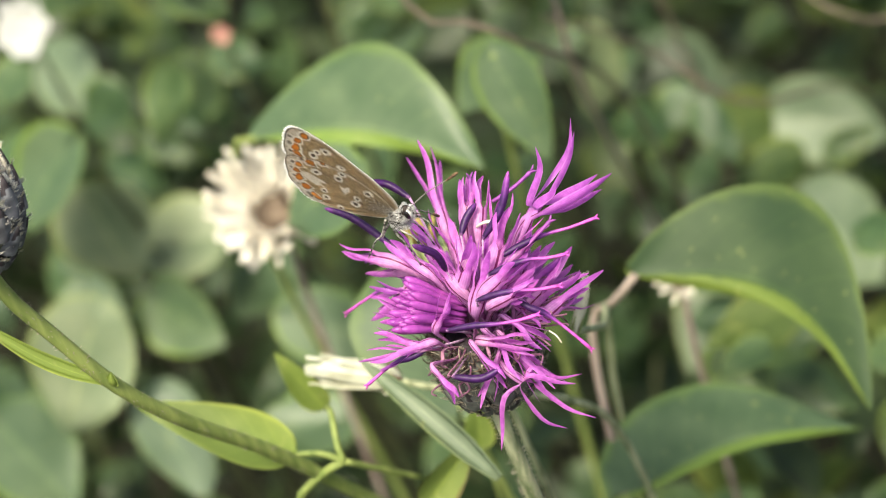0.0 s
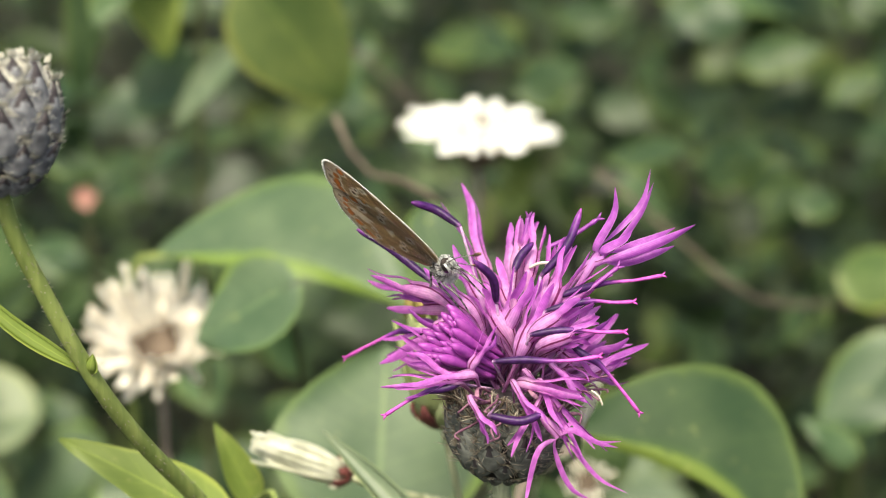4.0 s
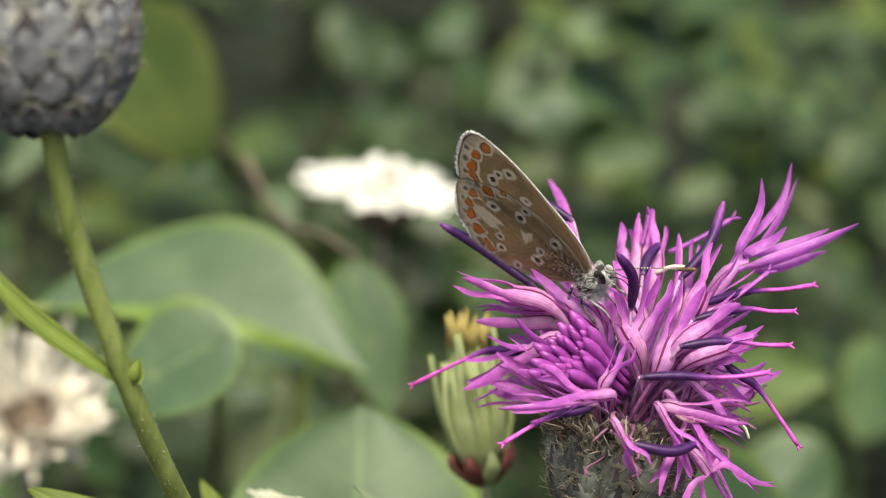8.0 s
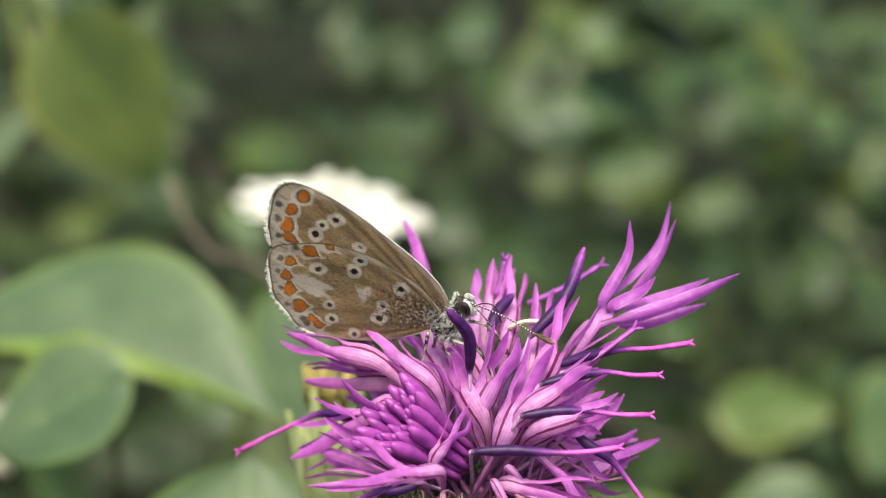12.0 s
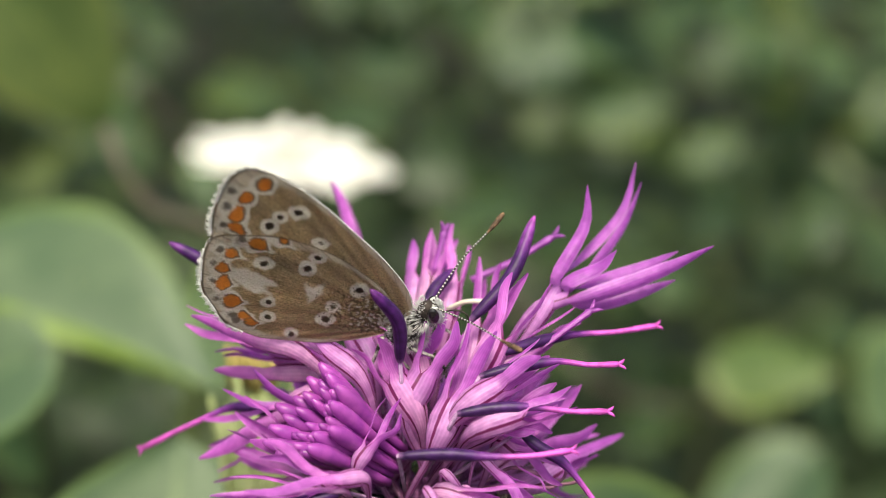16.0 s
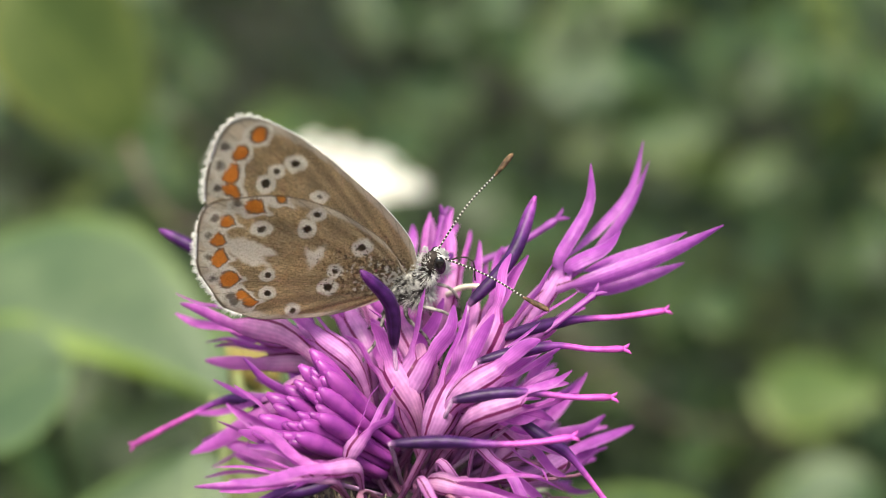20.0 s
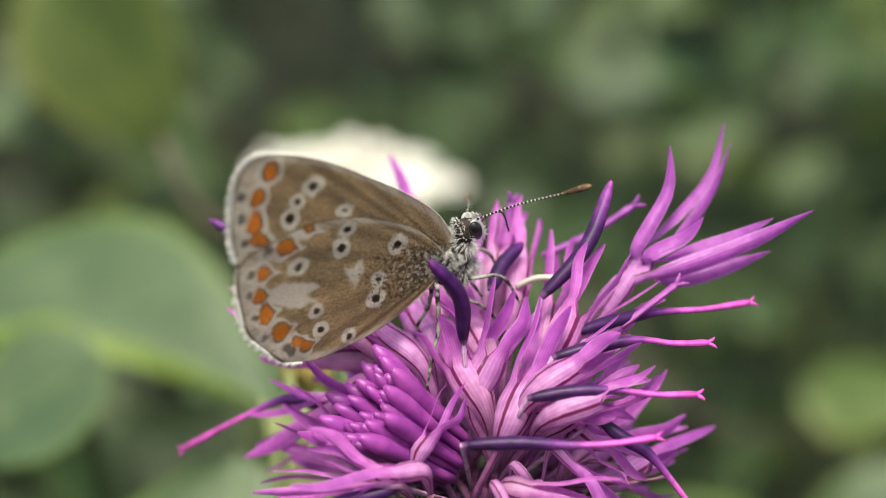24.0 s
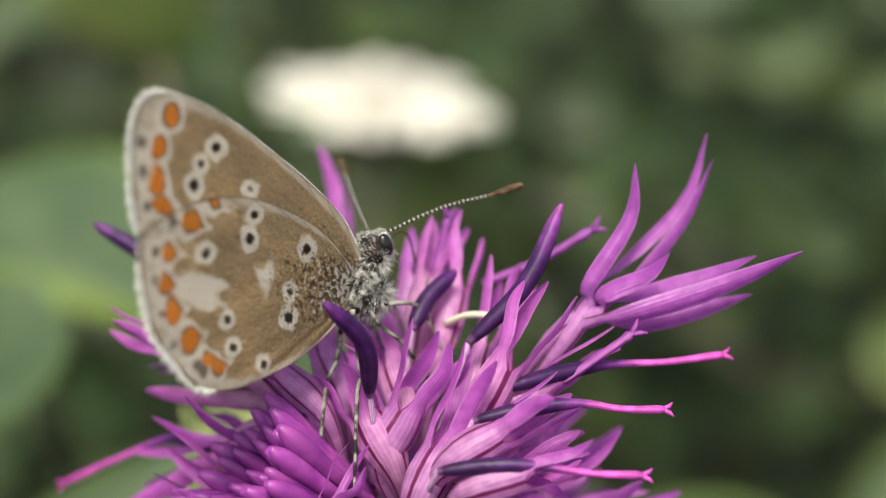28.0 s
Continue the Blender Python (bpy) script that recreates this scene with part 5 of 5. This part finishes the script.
def closed_bud(name, tips, base, stem, width, label, mats, seed, base_at, reach=0.3):
    """A closed head: a bundle of bristles held by a ring of scales at its foot."""
    tips, base = Vector(tips), Vector(base)
    ob = root(name, base_at, label, "flower bud")
    rng = random.Random(seed)
    axis = (tips - base).normalized()
    long = (tips - base).length
    s1 = axis.orthogonal().normalized()
    s2 = axis.cross(s1)
    made = start()
    tube(made, [axis * long * q for q in (0.0, 0.15, 0.4, 0.65, 0.85)], [width * q for q in (0.25, 0.45, 0.5, 0.4, 0.25)], sides=12)
    part("body", made, mats[0], ob, "", base - ob.location)
    for k in range(34):
        a, r = 2.39996 * k, math.sqrt((k + 0.5) / 34)
        out = s1 * math.cos(a) + s2 * math.sin(a)
        made = start()
        pts = curve([out * r * width * 0.3, axis * long * 0.4 + out * r * width * rng.uniform(0.45, 0.62), axis * long * rng.uniform(0.7, 1.05) + out * r * width * rng.uniform(0.2, 0.75)], 7)
        tube(made, pts, [width * q for q in (0.06, 0.08, 0.09, 0.09, 0.085, 0.075, 0.06, 0.02)], [width * 0.04] * 8, sides=6)
        part("bristle", made, mats[0], ob, "", base - ob.location)
    for k in range(9):
        a = 6.283 * k / 9 + rng.uniform(-0.15, 0.15)
        out = s1 * math.cos(a) + s2 * math.sin(a)
        made = start()
        pts = curve([out * width * 0.2 - axis * width * 0.25, out * width * 0.5 + axis * width * 0.1, out * width * 0.5 + axis * long * reach], 6)
        tube(made, pts, [width * q for q in (0.1, 0.15, 0.17, 0.15, 0.12, 0.08, 0.02)], [width * 0.04] * 7, sides=6, side=out.cross(axis))
        part("scale", made, mats[1] if k % 3 else mats[0], ob, "", base - ob.location)
    stalk(ob, "stalk", stem, 0.00042, 0.0005, STEM_PALE, 60, "", 8, base)
    return ob


closed_bud("closed_flower_bud", (-0.0272, 0.0188, 0.3268), (-0.0180, 0.0205, 0.3226), [(-0.0185, 0.0205, 0.3228), (-0.0126, 0.0207, 0.3205), (-0.0079, 0.0205, 0.3198), (-0.0031, 0.021, 0.3183), (0.0015, 0.024, 0.3145), (0.0045, 0.03, 0.305), (0.004, 0.05, 0.2), (0.0, 0.055, 0)], 0.0035, "pale closed flower bud with maroon scales lying level on its stalk", (PALE_PAPPUS, MAROON), 5, (0.0, 0.055, 0), 0.1)
hop = closed_bud("green_seed_head", (-0.0097, 0.0221, 0.3417), (-0.0074, 0.0208, 0.3300), [(-0.0074, 0.0208, 0.3295), (-0.0062, 0.0207, 0.324), (-0.0046, 0.0215, 0.3116), (-0.008, 0.035, 0.28), (-0.02, 0.06, 0.15), (-0.02, 0.06, 0)], 0.0056, "soft green drooping seed head with a maroon foot", (GREEN_SCALE, MAROON), 6, (-0.02, 0.06, 0), 0.14)
rng = random.Random(8)
for k in range(14):
    made = start()
    p = Vector((rng.uniform(-0.0015, 0.0015), rng.uniform(-0.0015, 0.0015), 0))
    tube(made, [p, p + Vector((0, 0, 0.0015)), p * 1.4 + Vector((0, 0, rng.uniform(0.0022, 0.0034)))], [0.0004, 0.0004, 0.0001], sides=4)
    part("withered_petal", made, YELLOW, hop, "withered yellow petal", Vector((-0.0095, 0.0221, 0.3405)) - hop.location)
closed_bud("closed_flower_bud", (0.0098, 0.0160, 0.3372), (0.0074, 0.0132, 0.3318), [(0.0074, 0.0132, 0.3318), (0.0066, 0.028, 0.322), (0.0015, 0.05, 0.3085), (-0.0003, 0.05, 0.29), (0.0, 0.064, 0.15), (0.004, 0.095, 0)], 0.0012, "small white tufted bud behind the knapweed", (PALE_PAPPUS, GREEN_SCALE), 7, (0.004, 0.095, 0))


# ---- broad leaves near the flower ----
def broad_leaf(parent, base, tip, normal, width, mat=LEAF, droop=0.12, fold=0.2, seed=1, heart=0.12, label="", point=1.0, wavy=0.02, tuck=0.0, arch=0.0, full=0.66):
    base, tip = Vector(base), Vector(tip)
    ob = part("leaf", leaf_mesh((tip - base).length, width, droop, fold, wavy, heart, seed, 20, 14, point=point, tuck=tuck, arch=arch, full=full), mat, parent, label)
    ob.matrix_local = Matrix.Translation(-parent.location) @ frame_of(base, tip - base, normal)
    return ob


shrub = root("broad_leaved_climber", (0.0, 0.09, 0), "climber with large dull green leaves edged in yellow-green", "climber")
stalk(shrub, "vine", [(0.0075, 0.0464, 0.3166), (0.0035, 0.0475, 0.312), (0.0001, 0.0489, 0.3095), (-0.0003, 0.0433, 0.2962), (0.0, 0.06, 0.15), (0.0, 0.09, 0)], 0.00055, 0.00065, VINE, 24, "pinkish-brown vine", 8, (0.0075, 0.0464, 0.3166))
broad_leaf(shrub, (0.0075, 0.0464, 0.3166), (0.0345, 0.0420, 0.2945), (0.1, -0.8, 0.6), 0.029, LEAF_DEEP, seed=2, droop=0.06, fold=-0.2, tuck=-0.9, arch=0.21, heart=0.05)
broad_leaf(shrub, (0.0035, 0.035, 0.2905), (0.0325, 0.056, 0.2830), (-0.1, -0.6, 0.8), 0.024, LEAF_SAGE, seed=3, droop=0.1, fold=-0.2, tuck=-0.9, arch=0.08)
broad_leaf(shrub, (-0.0500, 0.0765, 0.3280), (-0.0143, 0.0635, 0.3255), (0.05, -0.85, 0.5), 0.0280, LEAF_SAGE, seed=4, droop=0.03, fold=-0.2, tuck=-0.9, arch=0.09, heart=0.05, full=0.95)
broad_leaf(shrub, (-0.0153, 0.0883, 0.3301), (-0.0094, 0.0821, 0.3146), (0.2, -0.8, 0.4), 0.0105, LEAF_SAGE, seed=5)
broad_leaf(shrub, (-0.0165, 0.0350, 0.3080), (-0.0165, 0.0480, 0.3265), (0.1, -0.9, 0.4), 0.027, LEAF_SAGE, seed=6, droop=-0.05, fold=0.12, point=0.3, full=0.9)
stalk(shrub, "vine", [(-0.050, 0.0765, 0.328), (-0.056, 0.08, 0.325), (-0.05, 0.1, 0.2), (0.0, 0.09, 0.0)], 0.0005, 0.0009, STEM, 16)
stalk(shrub, "vine", [(-0.0165, 0.035, 0.308), (-0.012, 0.045, 0.25), (0.0, 0.09, 0.0)], 0.0005, 0.0009, STEM, 16)
stalk(shrub, "vine", [(-0.0153, 0.0883, 0.3301), (-0.02, 0.1, 0.31), (-0.02, 0.1, 0.2), (0.0, 0.09, 0.0)], 0.0005, 0.0009, STEM, 16)
stalk(shrub, "vine", [(0.0035, 0.035, 0.2905), (0.002, 0.05, 0.25), (0.0, 0.09, 0.0)], 0.0005, 0.0009, STEM, 16)

herb = root("yellow_green_herb", (-0.02, 0.05, 0), "slender herb with folded yellow-green leaves", "herb")
broad_leaf(herb, (-0.0280, 0.0095, 0.3212), (-0.0441, 0.0077, 0.3325), (0.2, -0.6, 0.75), 0.0072, LEAF_FRESH, seed=7, heart=0, fold=0.3)
broad_leaf(herb, (-0.0279, 0.021, 0.3190), (-0.0314, 0.0201, 0.3280), (0.3, -0.9, 0.3), 0.004, LEAF_FRESH, seed=8, heart=0, fold=0.5)
HERB_NODE = (-0.0229, 0.0103, 0.3190)
stalk(herb, "petiole", [(-0.0280, 0.0095, 0.3212), (-0.0255, 0.0101, 0.3206), HERB_NODE], 0.0003, 0.0004, STEM, 10)
stalk(herb, "petiole", [(-0.0279, 0.021, 0.3190), (-0.0245, 0.0148, 0.3227), (-0.0233, 0.0109, 0.3206), HERB_NODE], 0.0003, 0.0004, STEM, 14)
stalk(herb, "petiole", [HERB_NODE, (-0.0207, 0.0137, 0.3148), (-0.0177, 0.0189, 0.3086)], 0.0004, 0.0003, STEM, 10)
stalk(herb, "stem", [HERB_NODE, (-0.0264, 0.0105, 0.3171), (-0.0304, 0.0098, 0.3134), (-0.026, 0.04, 0.2), (-0.02, 0.05, 0)], 0.0005, 0.0007, STEM, 24)
BROWNING = leaf_paint("leaf_browning", (0.12, 0.17, 0.04), (0.2, 0.24, 0.06), (0.09, 0.05, 0.025), span=0.1)
broad_leaf(herb, (-0.0152, 0.011, 0.3108), (-0.0078, 0.013, 0.3178), (0.3, -0.9, 0.3), 0.0052, BROWNING, seed=9, heart=0, fold=0.6, label="folded leaf with a brown withered rim")
broad_leaf(herb, (-0.0112, 0.024, 0.3085), (-0.0105, 0.025, 0.3148), (0.2, -0.9, 0.3), 0.0042, LEAF_FRESH, seed=10, heart=0, fold=0.4)
stalk(herb, "petiole", [(-0.0152, 0.011, 0.3108), (-0.018, 0.02, 0.29), (-0.024, 0.045, 0.15)], 0.0003, 0.0004, STEM, 10)
stalk(herb, "petiole", [(-0.0112, 0.024, 0.3085), (-0.013, 0.03, 0.29), (-0.024, 0.045, 0.15)], 0.0003, 0.0004, STEM, 10)
narrow_leaf(herb, (-0.0035, 0.0060, 0.3180), (-0.0120, 0.0110, 0.3250), (-0.0190, 0.0150, 0.3300), 0.0013, LEAF_PALE_SHEEN)


# ---- twigs and small flowers in the hedge ----
def twig(points, r, base, label):
    ob = root("dry_twig", base, label, "twig", "dry twigs in the hedge")
    stalk(ob, "branch", [*points, base], r * 0.5, r * 0.7, TWIG, 20, "", 7, points[0])
    return ob


twig([(0.0071, 0.1393, 0.3229), (0.0193, 0.1391, 0.3127), (0.0322, 0.1388, 0.3019), (0.07, 0.2, 0.27)], 0.0008, (0.12, 0.32, 0), "bare grey-brown twig slanting through the hedge")
twig([(-0.0172, 0.1286, 0.3161), (-0.002, 0.1298, 0.3072), (0.0101, 0.129, 0.2957), (0.03, 0.2, 0.25)], 0.0007, (0.06, 0.3, 0), "thin bare twig slanting through the hedge")
twig([(-0.0285, 0.0915, 0.3440), (-0.0244, 0.0895, 0.3366), (-0.0180, 0.0907, 0.3345), (-0.0127, 0.0925, 0.3297), (-0.008, 0.14, 0.29)], 0.0008, (-0.01, 0.28, 0), "crooked dry twig with a withered end")
twig([(-0.055, 0.16, 0.352), (-0.03, 0.17, 0.33), (-0.01, 0.19, 0.29)], 0.0008, (0.0, 0.2, 0), "bare dark twig deep in the hedge")


def small_flower(name, at, base, width, mat, petals, label, seed):
    at, base = Vector(at), Vector(base)
    ob = root(name, base, label, "flower")
    rng = random.Random(seed)
    m = frame_of(Vector(), (0.25, -0.9, 0.45), (0, 0, 1))
    for k in range(petals):
        a = 6.283 * k / petals + rng.uniform(-0.1, 0.1)
        d = m.to_3x3() @ Vector((0.15, math.cos(a), math.sin(a)))
        petal = part("petal", leaf_mesh(width * rng.uniform(0.35, 0.55), width * rng.uniform(0.3, 0.5), -0.15, 0.2, 0.05, 0, seed + k, 8, 4, point=-0.6), mat, ob)
        petal.matrix_local = frame_of(at - base, d, m.to_3x3() @ Vector((1, 0, 0)))
    made = start()
    tube(made, [m @ (Vector((q, 0, 0)) * width) for q in (-0.1, 0.0, 0.06, 0.09)], [width * q for q in (0.06, 0.13, 0.1, 0.02)], sides=8)
    part("centre", made, mat, ob, "", at - base)
    stalk(ob, "stalk", [at + Vector((0, 0.001, -0.001)), at + Vector((0, 0.01, -0.05)), base], 0.0004, 0.0007, STEM_SHADED, 10, "", 6, at)


small_flower("white_flower", (-0.1111, 0.1319, 0.3278), (-0.11, 0.15, 0), 0.012, WHITE, 9, "small ragged white flower in the hedge", 3)
small_flower("pink_flower", (-0.0806, 0.1436, 0.3154), (-0.08, 0.16, 0), 0.0055, BERRY, 5, "tiny coral pink flower in the hedge", 9)

tall = root("yellowing_plant", (-0.06, 0.15, 0), "tall plant with yellowing drooping leaves", "herb")
TALL_LEAVES = (
    ((-0.0478, 0.133, 0.3550), (-0.0328, 0.135, 0.3346), (0.25, -0.9, 0.3), 0.0200, LEAF_YELLOW, 0.15, 0.2),
    ((-0.0672, 0.140, 0.3630), (-0.0636, 0.140, 0.3400), (0.2, -0.9, 0.3), 0.0118, LEAF_FRESH, 0.25, 0.8),
    ((-0.0731, 0.140, 0.3602), (-0.0812, 0.140, 0.3339), (-0.3, -0.9, 0.2), 0.0100, LEAF_DEEP, 0.3, 0.8),
    ((-0.0514, 0.140, 0.3432), (-0.0648, 0.140, 0.3288), (0.1, -0.8, 0.6), 0.0064, LEAF_PALE_SHEEN, 0.5, 1.0),
)
TALL_TOP = Vector((-0.058, 0.146, 0.366))
for seed, (foot, tip, normal, width, mat, fold, point) in enumerate(TALL_LEAVES):
    broad_leaf(tall, foot, tip, normal, width, mat, seed=31 + seed, heart=0.04, fold=fold, point=point)
    stalk(tall, "petiole", [foot, (Vector(foot) + TALL_TOP) / 2 + Vector((0, 0.003, 0.001)), TALL_TOP], 0.0003, 0.0005, STEM, 8)
stalk(tall, "stem", [TALL_TOP, (-0.062, 0.15, 0.30), (-0.062, 0.15, 0.2), (-0.06, 0.15, 0)], 0.0006, 0.001, STEM_SHADED, 16)


# ---- round leaves in the hedge ----
ROUND = [(-0.103, 0.088, 0.280, 0.024), (-0.088, 0.085, 0.267, 0.020), (-0.116, 0.086, 0.265, 0.022),
         (-0.112, 0.116, 0.270, 0.020), (-0.096, 0.120, 0.269, 0.018), (-0.110, 0.113, 0.305, 0.020),
         (-0.108, 0.126, 0.285, 0.020), (-0.102, 0.136, 0.278, 0.020), (-0.091, 0.142, 0.262, 0.018),
         (-0.072, 0.098, 0.259, 0.016), (-0.058, 0.101, 0.276, 0.018), (-0.0372, 0.0605, 0.3258, 0.0145),
         (-0.023, 0.109, 0.316, 0.016), (-0.003, 0.137, 0.241, 0.022), (-0.013, 0.214, 0.253, 0.024),
         (-0.024, 0.177, 0.278, 0.020), (0.006, 0.109, 0.250, 0.016), (0.017, 0.216, 0.239, 0.026),
         (0.021, 0.168, 0.239, 0.022), (-0.116, 0.193, 0.279, 0.020), (-0.140, 0.190, 0.289, 0.022)]


def round_leaved(places, seed, large=LEAF_PALE_SHEEN, small=LEAF_SAGE):
    base = Vector((sum(p[0] for p in places) / len(places), sum(p[1] for p in places) / len(places) + 0.03, 0))
    ob = root("round_leaved_plant", base, "hedge plant with rounded grey-green leaves", "plant", "round-leaved hedge plants")
    rng = random.Random(seed)
    for k, (x, y, z, size) in enumerate(places):
        mid = Vector((x, y, z))
        ahead = Vector((rng.uniform(-1, 1), rng.uniform(-0.6, 0.1), rng.uniform(-0.9, 0.1))).normalized()
        normal = Vector((rng.uniform(-0.4, 0.4), -0.75, rng.uniform(0.4, 0.9)))
        foot = mid - ahead * size / 2
        leaf = part("leaf", leaf_mesh(size, size * rng.uniform(0.75, 1.0), rng.uniform(0, 0.2), rng.uniform(-0.3, 0.3), 0.04, rng.uniform(0.1, 0.25), seed + k, 14, 10, point=0.3), large if size > 0.0185 and k % 3 != 2 else small, ob)
        leaf.matrix_local = frame_of(foot - base, ahead, normal)
        stalk(ob, "stalk", [foot, foot + Vector((0, 0.012, -0.02)), (foot + base) / 2 + Vector((0, 0.03, 0)), base], 0.0004, 0.0007, STEM_SHADED, 12)


for k in range(0, 21, 7):
    round_leaved(ROUND[k : k + 7], 60 + k)
round_leaved([(0.058, 0.15, 0.302, 0.0165), (0.050, 0.122, 0.291, 0.0182), (0.078, 0.16, 0.296, 0.0165)], 95, small=LEAF)


# ---- undergrowth ----
def bush(base, spread, low, high, count, seed, size, label):
    ob = root("bush", base, label, "bush", "bushes of the undergrowth")
    rng = random.Random(seed)
    base = Vector(base)
    crown = base + Vector((rng.uniform(-0.01, 0.01), 0.02, low + 0.3 * (high - low)))
    stalk(ob, "stem", [crown, (crown + base) / 2 + Vector((rng.uniform(-0.02, 0.02), 0.01, 0)), base], 0.0006, 0.0012, STEM_SHADED, 12)
    for k in range(count):
        p = base + Vector((rng.uniform(-1, 1) * spread, rng.uniform(-0.5, 0.6) * spread, rng.uniform(low, high)))
        ahead = Vector((rng.uniform(-1, 1), rng.uniform(-0.9, 0.2), rng.uniform(-0.7, 0.5)))
        normal = Vector((rng.uniform(-0.6, 0.6), rng.uniform(-1.0, -0.1), rng.uniform(0.3, 1.0)))
        long = size * rng.uniform(0.6, 1.3)
        # far and right-hand bushes take deeper greens that stand in for shade
        leaf = part("leaf", leaf_mesh(long, long * rng.uniform(0.55, 0.95), rng.uniform(0, 0.25), rng.uniform(-0.3, 0.3), 0.05, rng.uniform(0, 0.2), k), rng.choice((LEAF_DEEP,) * 8 + (LEAF,) * 3 + (LEAF_YELLOW,) if base.y > 0.2 or base.x > 0.05 else (LEAF,) * 13 + (LEAF_SAGE, LEAF_DEEP, LEAF_DEEP, LEAF_YELLOW)), ob)
        leaf.matrix_local = frame_of(p - base, ahead, normal)
    return ob


for i, (x, y, low, high) in enumerate(((-0.16, 0.15, 0.16, 0.36), (-0.09, 0.17, 0.16, 0.37), (-0.03, 0.17, 0.14, 0.34), (0.03, 0.15, 0.10, 0.26), (0.08, 0.18, 0.15, 0.305), (0.16, 0.2, 0.14, 0.3),
                                       (-0.12, 0.26, 0.15, 0.37), (-0.04, 0.27, 0.15, 0.36), (0.05, 0.28, 0.15, 0.36), (0.13, 0.3, 0.15, 0.37), (0.075, 0.23, 0.3, 0.36), (0.1, 0.36, 0.2, 0.38), (-0.1, 0.36, 0.2, 0.38), (0.0, 0.38, 0.2, 0.38))):
    bush((x, y, 0), 0.05, low, high, 62, 40 + i, 0.0145 if y < 0.25 else 0.014, "leafy green bush with rounded leaves in the undergrowth")


bush((0.03, 0.105, 0), 0.036, 0.2, 0.285, 44, 71, 0.016, "low leafy bush with rounded leaves behind the knapweed")


def undergrowth():
    rng = random.Random(77)
    made = start()
    for k in range(7500):
        y = 0.1 + 1.0 * rng.random() ** 1.4
        x = rng.uniform(-0.25 - 0.45 * y, 0.25 + 0.45 * y)
        z = rng.uniform(0.03, 0.30 + 0.1 * min(1, y)) if y > 0.2 else rng.uniform(0.02, 0.24)
        ahead = Vector((rng.uniform(-1, 1), rng.uniform(-1, 0.4), rng.uniform(-0.8, 0.4)))
        normal = Vector((rng.uniform(-0.9, 0.9), rng.uniform(-1.0, 0.4), rng.uniform(-0.1, 1.0)))
        long = rng.uniform(0.008, 0.019) * (0.85 + 0.5 * y)
        leaf_mesh(long, long * rng.uniform(0.5, 0.95), 0.15, rng.uniform(-0.3, 0.3), 0.05, 0.1, k, 6, 4, made, frame_of((x, y, z), ahead, normal))
    # unseen canopy of leaves, added only to shade what lies under it
    for k in range(1500):
        p = (rng.uniform(-0.5, 0.5), rng.uniform(0.38, 0.9), rng.uniform(0.44, 0.68))
        ahead = Vector((rng.uniform(-1, 1), rng.uniform(-1, 0.4), rng.uniform(-0.8, 0.2)))
        leaf_mesh(0.03, 0.022, 0.15, 0.1, 0.05, 0.1, k, 5, 2, made, frame_of(p, ahead, (rng.uniform(-0.6, 0.6), -0.4, 0.8)))
    # the hedge runs on to both sides, and low leaves cover the bank before it
    for k in range(5200):
        x = rng.uniform(0.45, 1.9) * rng.choice((-1, 1))
        p = (x, rng.uniform(0.12, 1.1), rng.uniform(0.03, 0.6) * rng.uniform(0.5, 1))
        long = rng.uniform(0.015, 0.035)
        leaf_mesh(long, long * rng.uniform(0.5, 0.95), 0.15, rng.uniform(-0.3, 0.3), 0.05, 0.1, k, 5, 2, made, frame_of(p, (rng.uniform(-1, 1), rng.uniform(-1, 0.4), rng.uniform(-0.8, 0.4)), (rng.uniform(-0.9, 0.9), rng.uniform(-1.0, 0.4), rng.uniform(0, 1.0))))
    for k in range(4200):
        p = (rng.uniform(-1.9, 1.9), rng.uniform(-1.6, 0.12), rng.uniform(0.01, 0.1))
        long = rng.uniform(0.015, 0.035)
        leaf_mesh(long, long * rng.uniform(0.4, 0.9), 0.15, rng.uniform(-0.3, 0.3), 0.05, 0.1, k, 5, 2, made, frame_of(p, (rng.uniform(-1, 1), rng.uniform(-1, 1), rng.uniform(-0.4, 0.5)), (rng.uniform(-0.5, 0.5), rng.uniform(-0.5, 0.5), 1.0)))
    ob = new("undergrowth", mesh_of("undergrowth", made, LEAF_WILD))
    return tagged(ob, "dense mass of small leaves in shade-darkened green", "undergrowth", kind="stuff")


undergrowth()


def motions():
    walk(butterfly, [(t, pose(x, y, z, rx, ry, rz)) for t, x, y, z, rx, ry, rz in FLIGHT])
    for feeler, rows, s in ((feelers[0], NEAR_FEELER, 1), (feelers[1], FAR_FEELER, -1)):
        at = (HEAD[0] * MM, (HEAD[1] + 0.45) * MM, s * 0.2 * MM)
        walk(feeler, [(t, pose(*at, 0, dip, turn)) for t, dip, turn in rows])


motions()
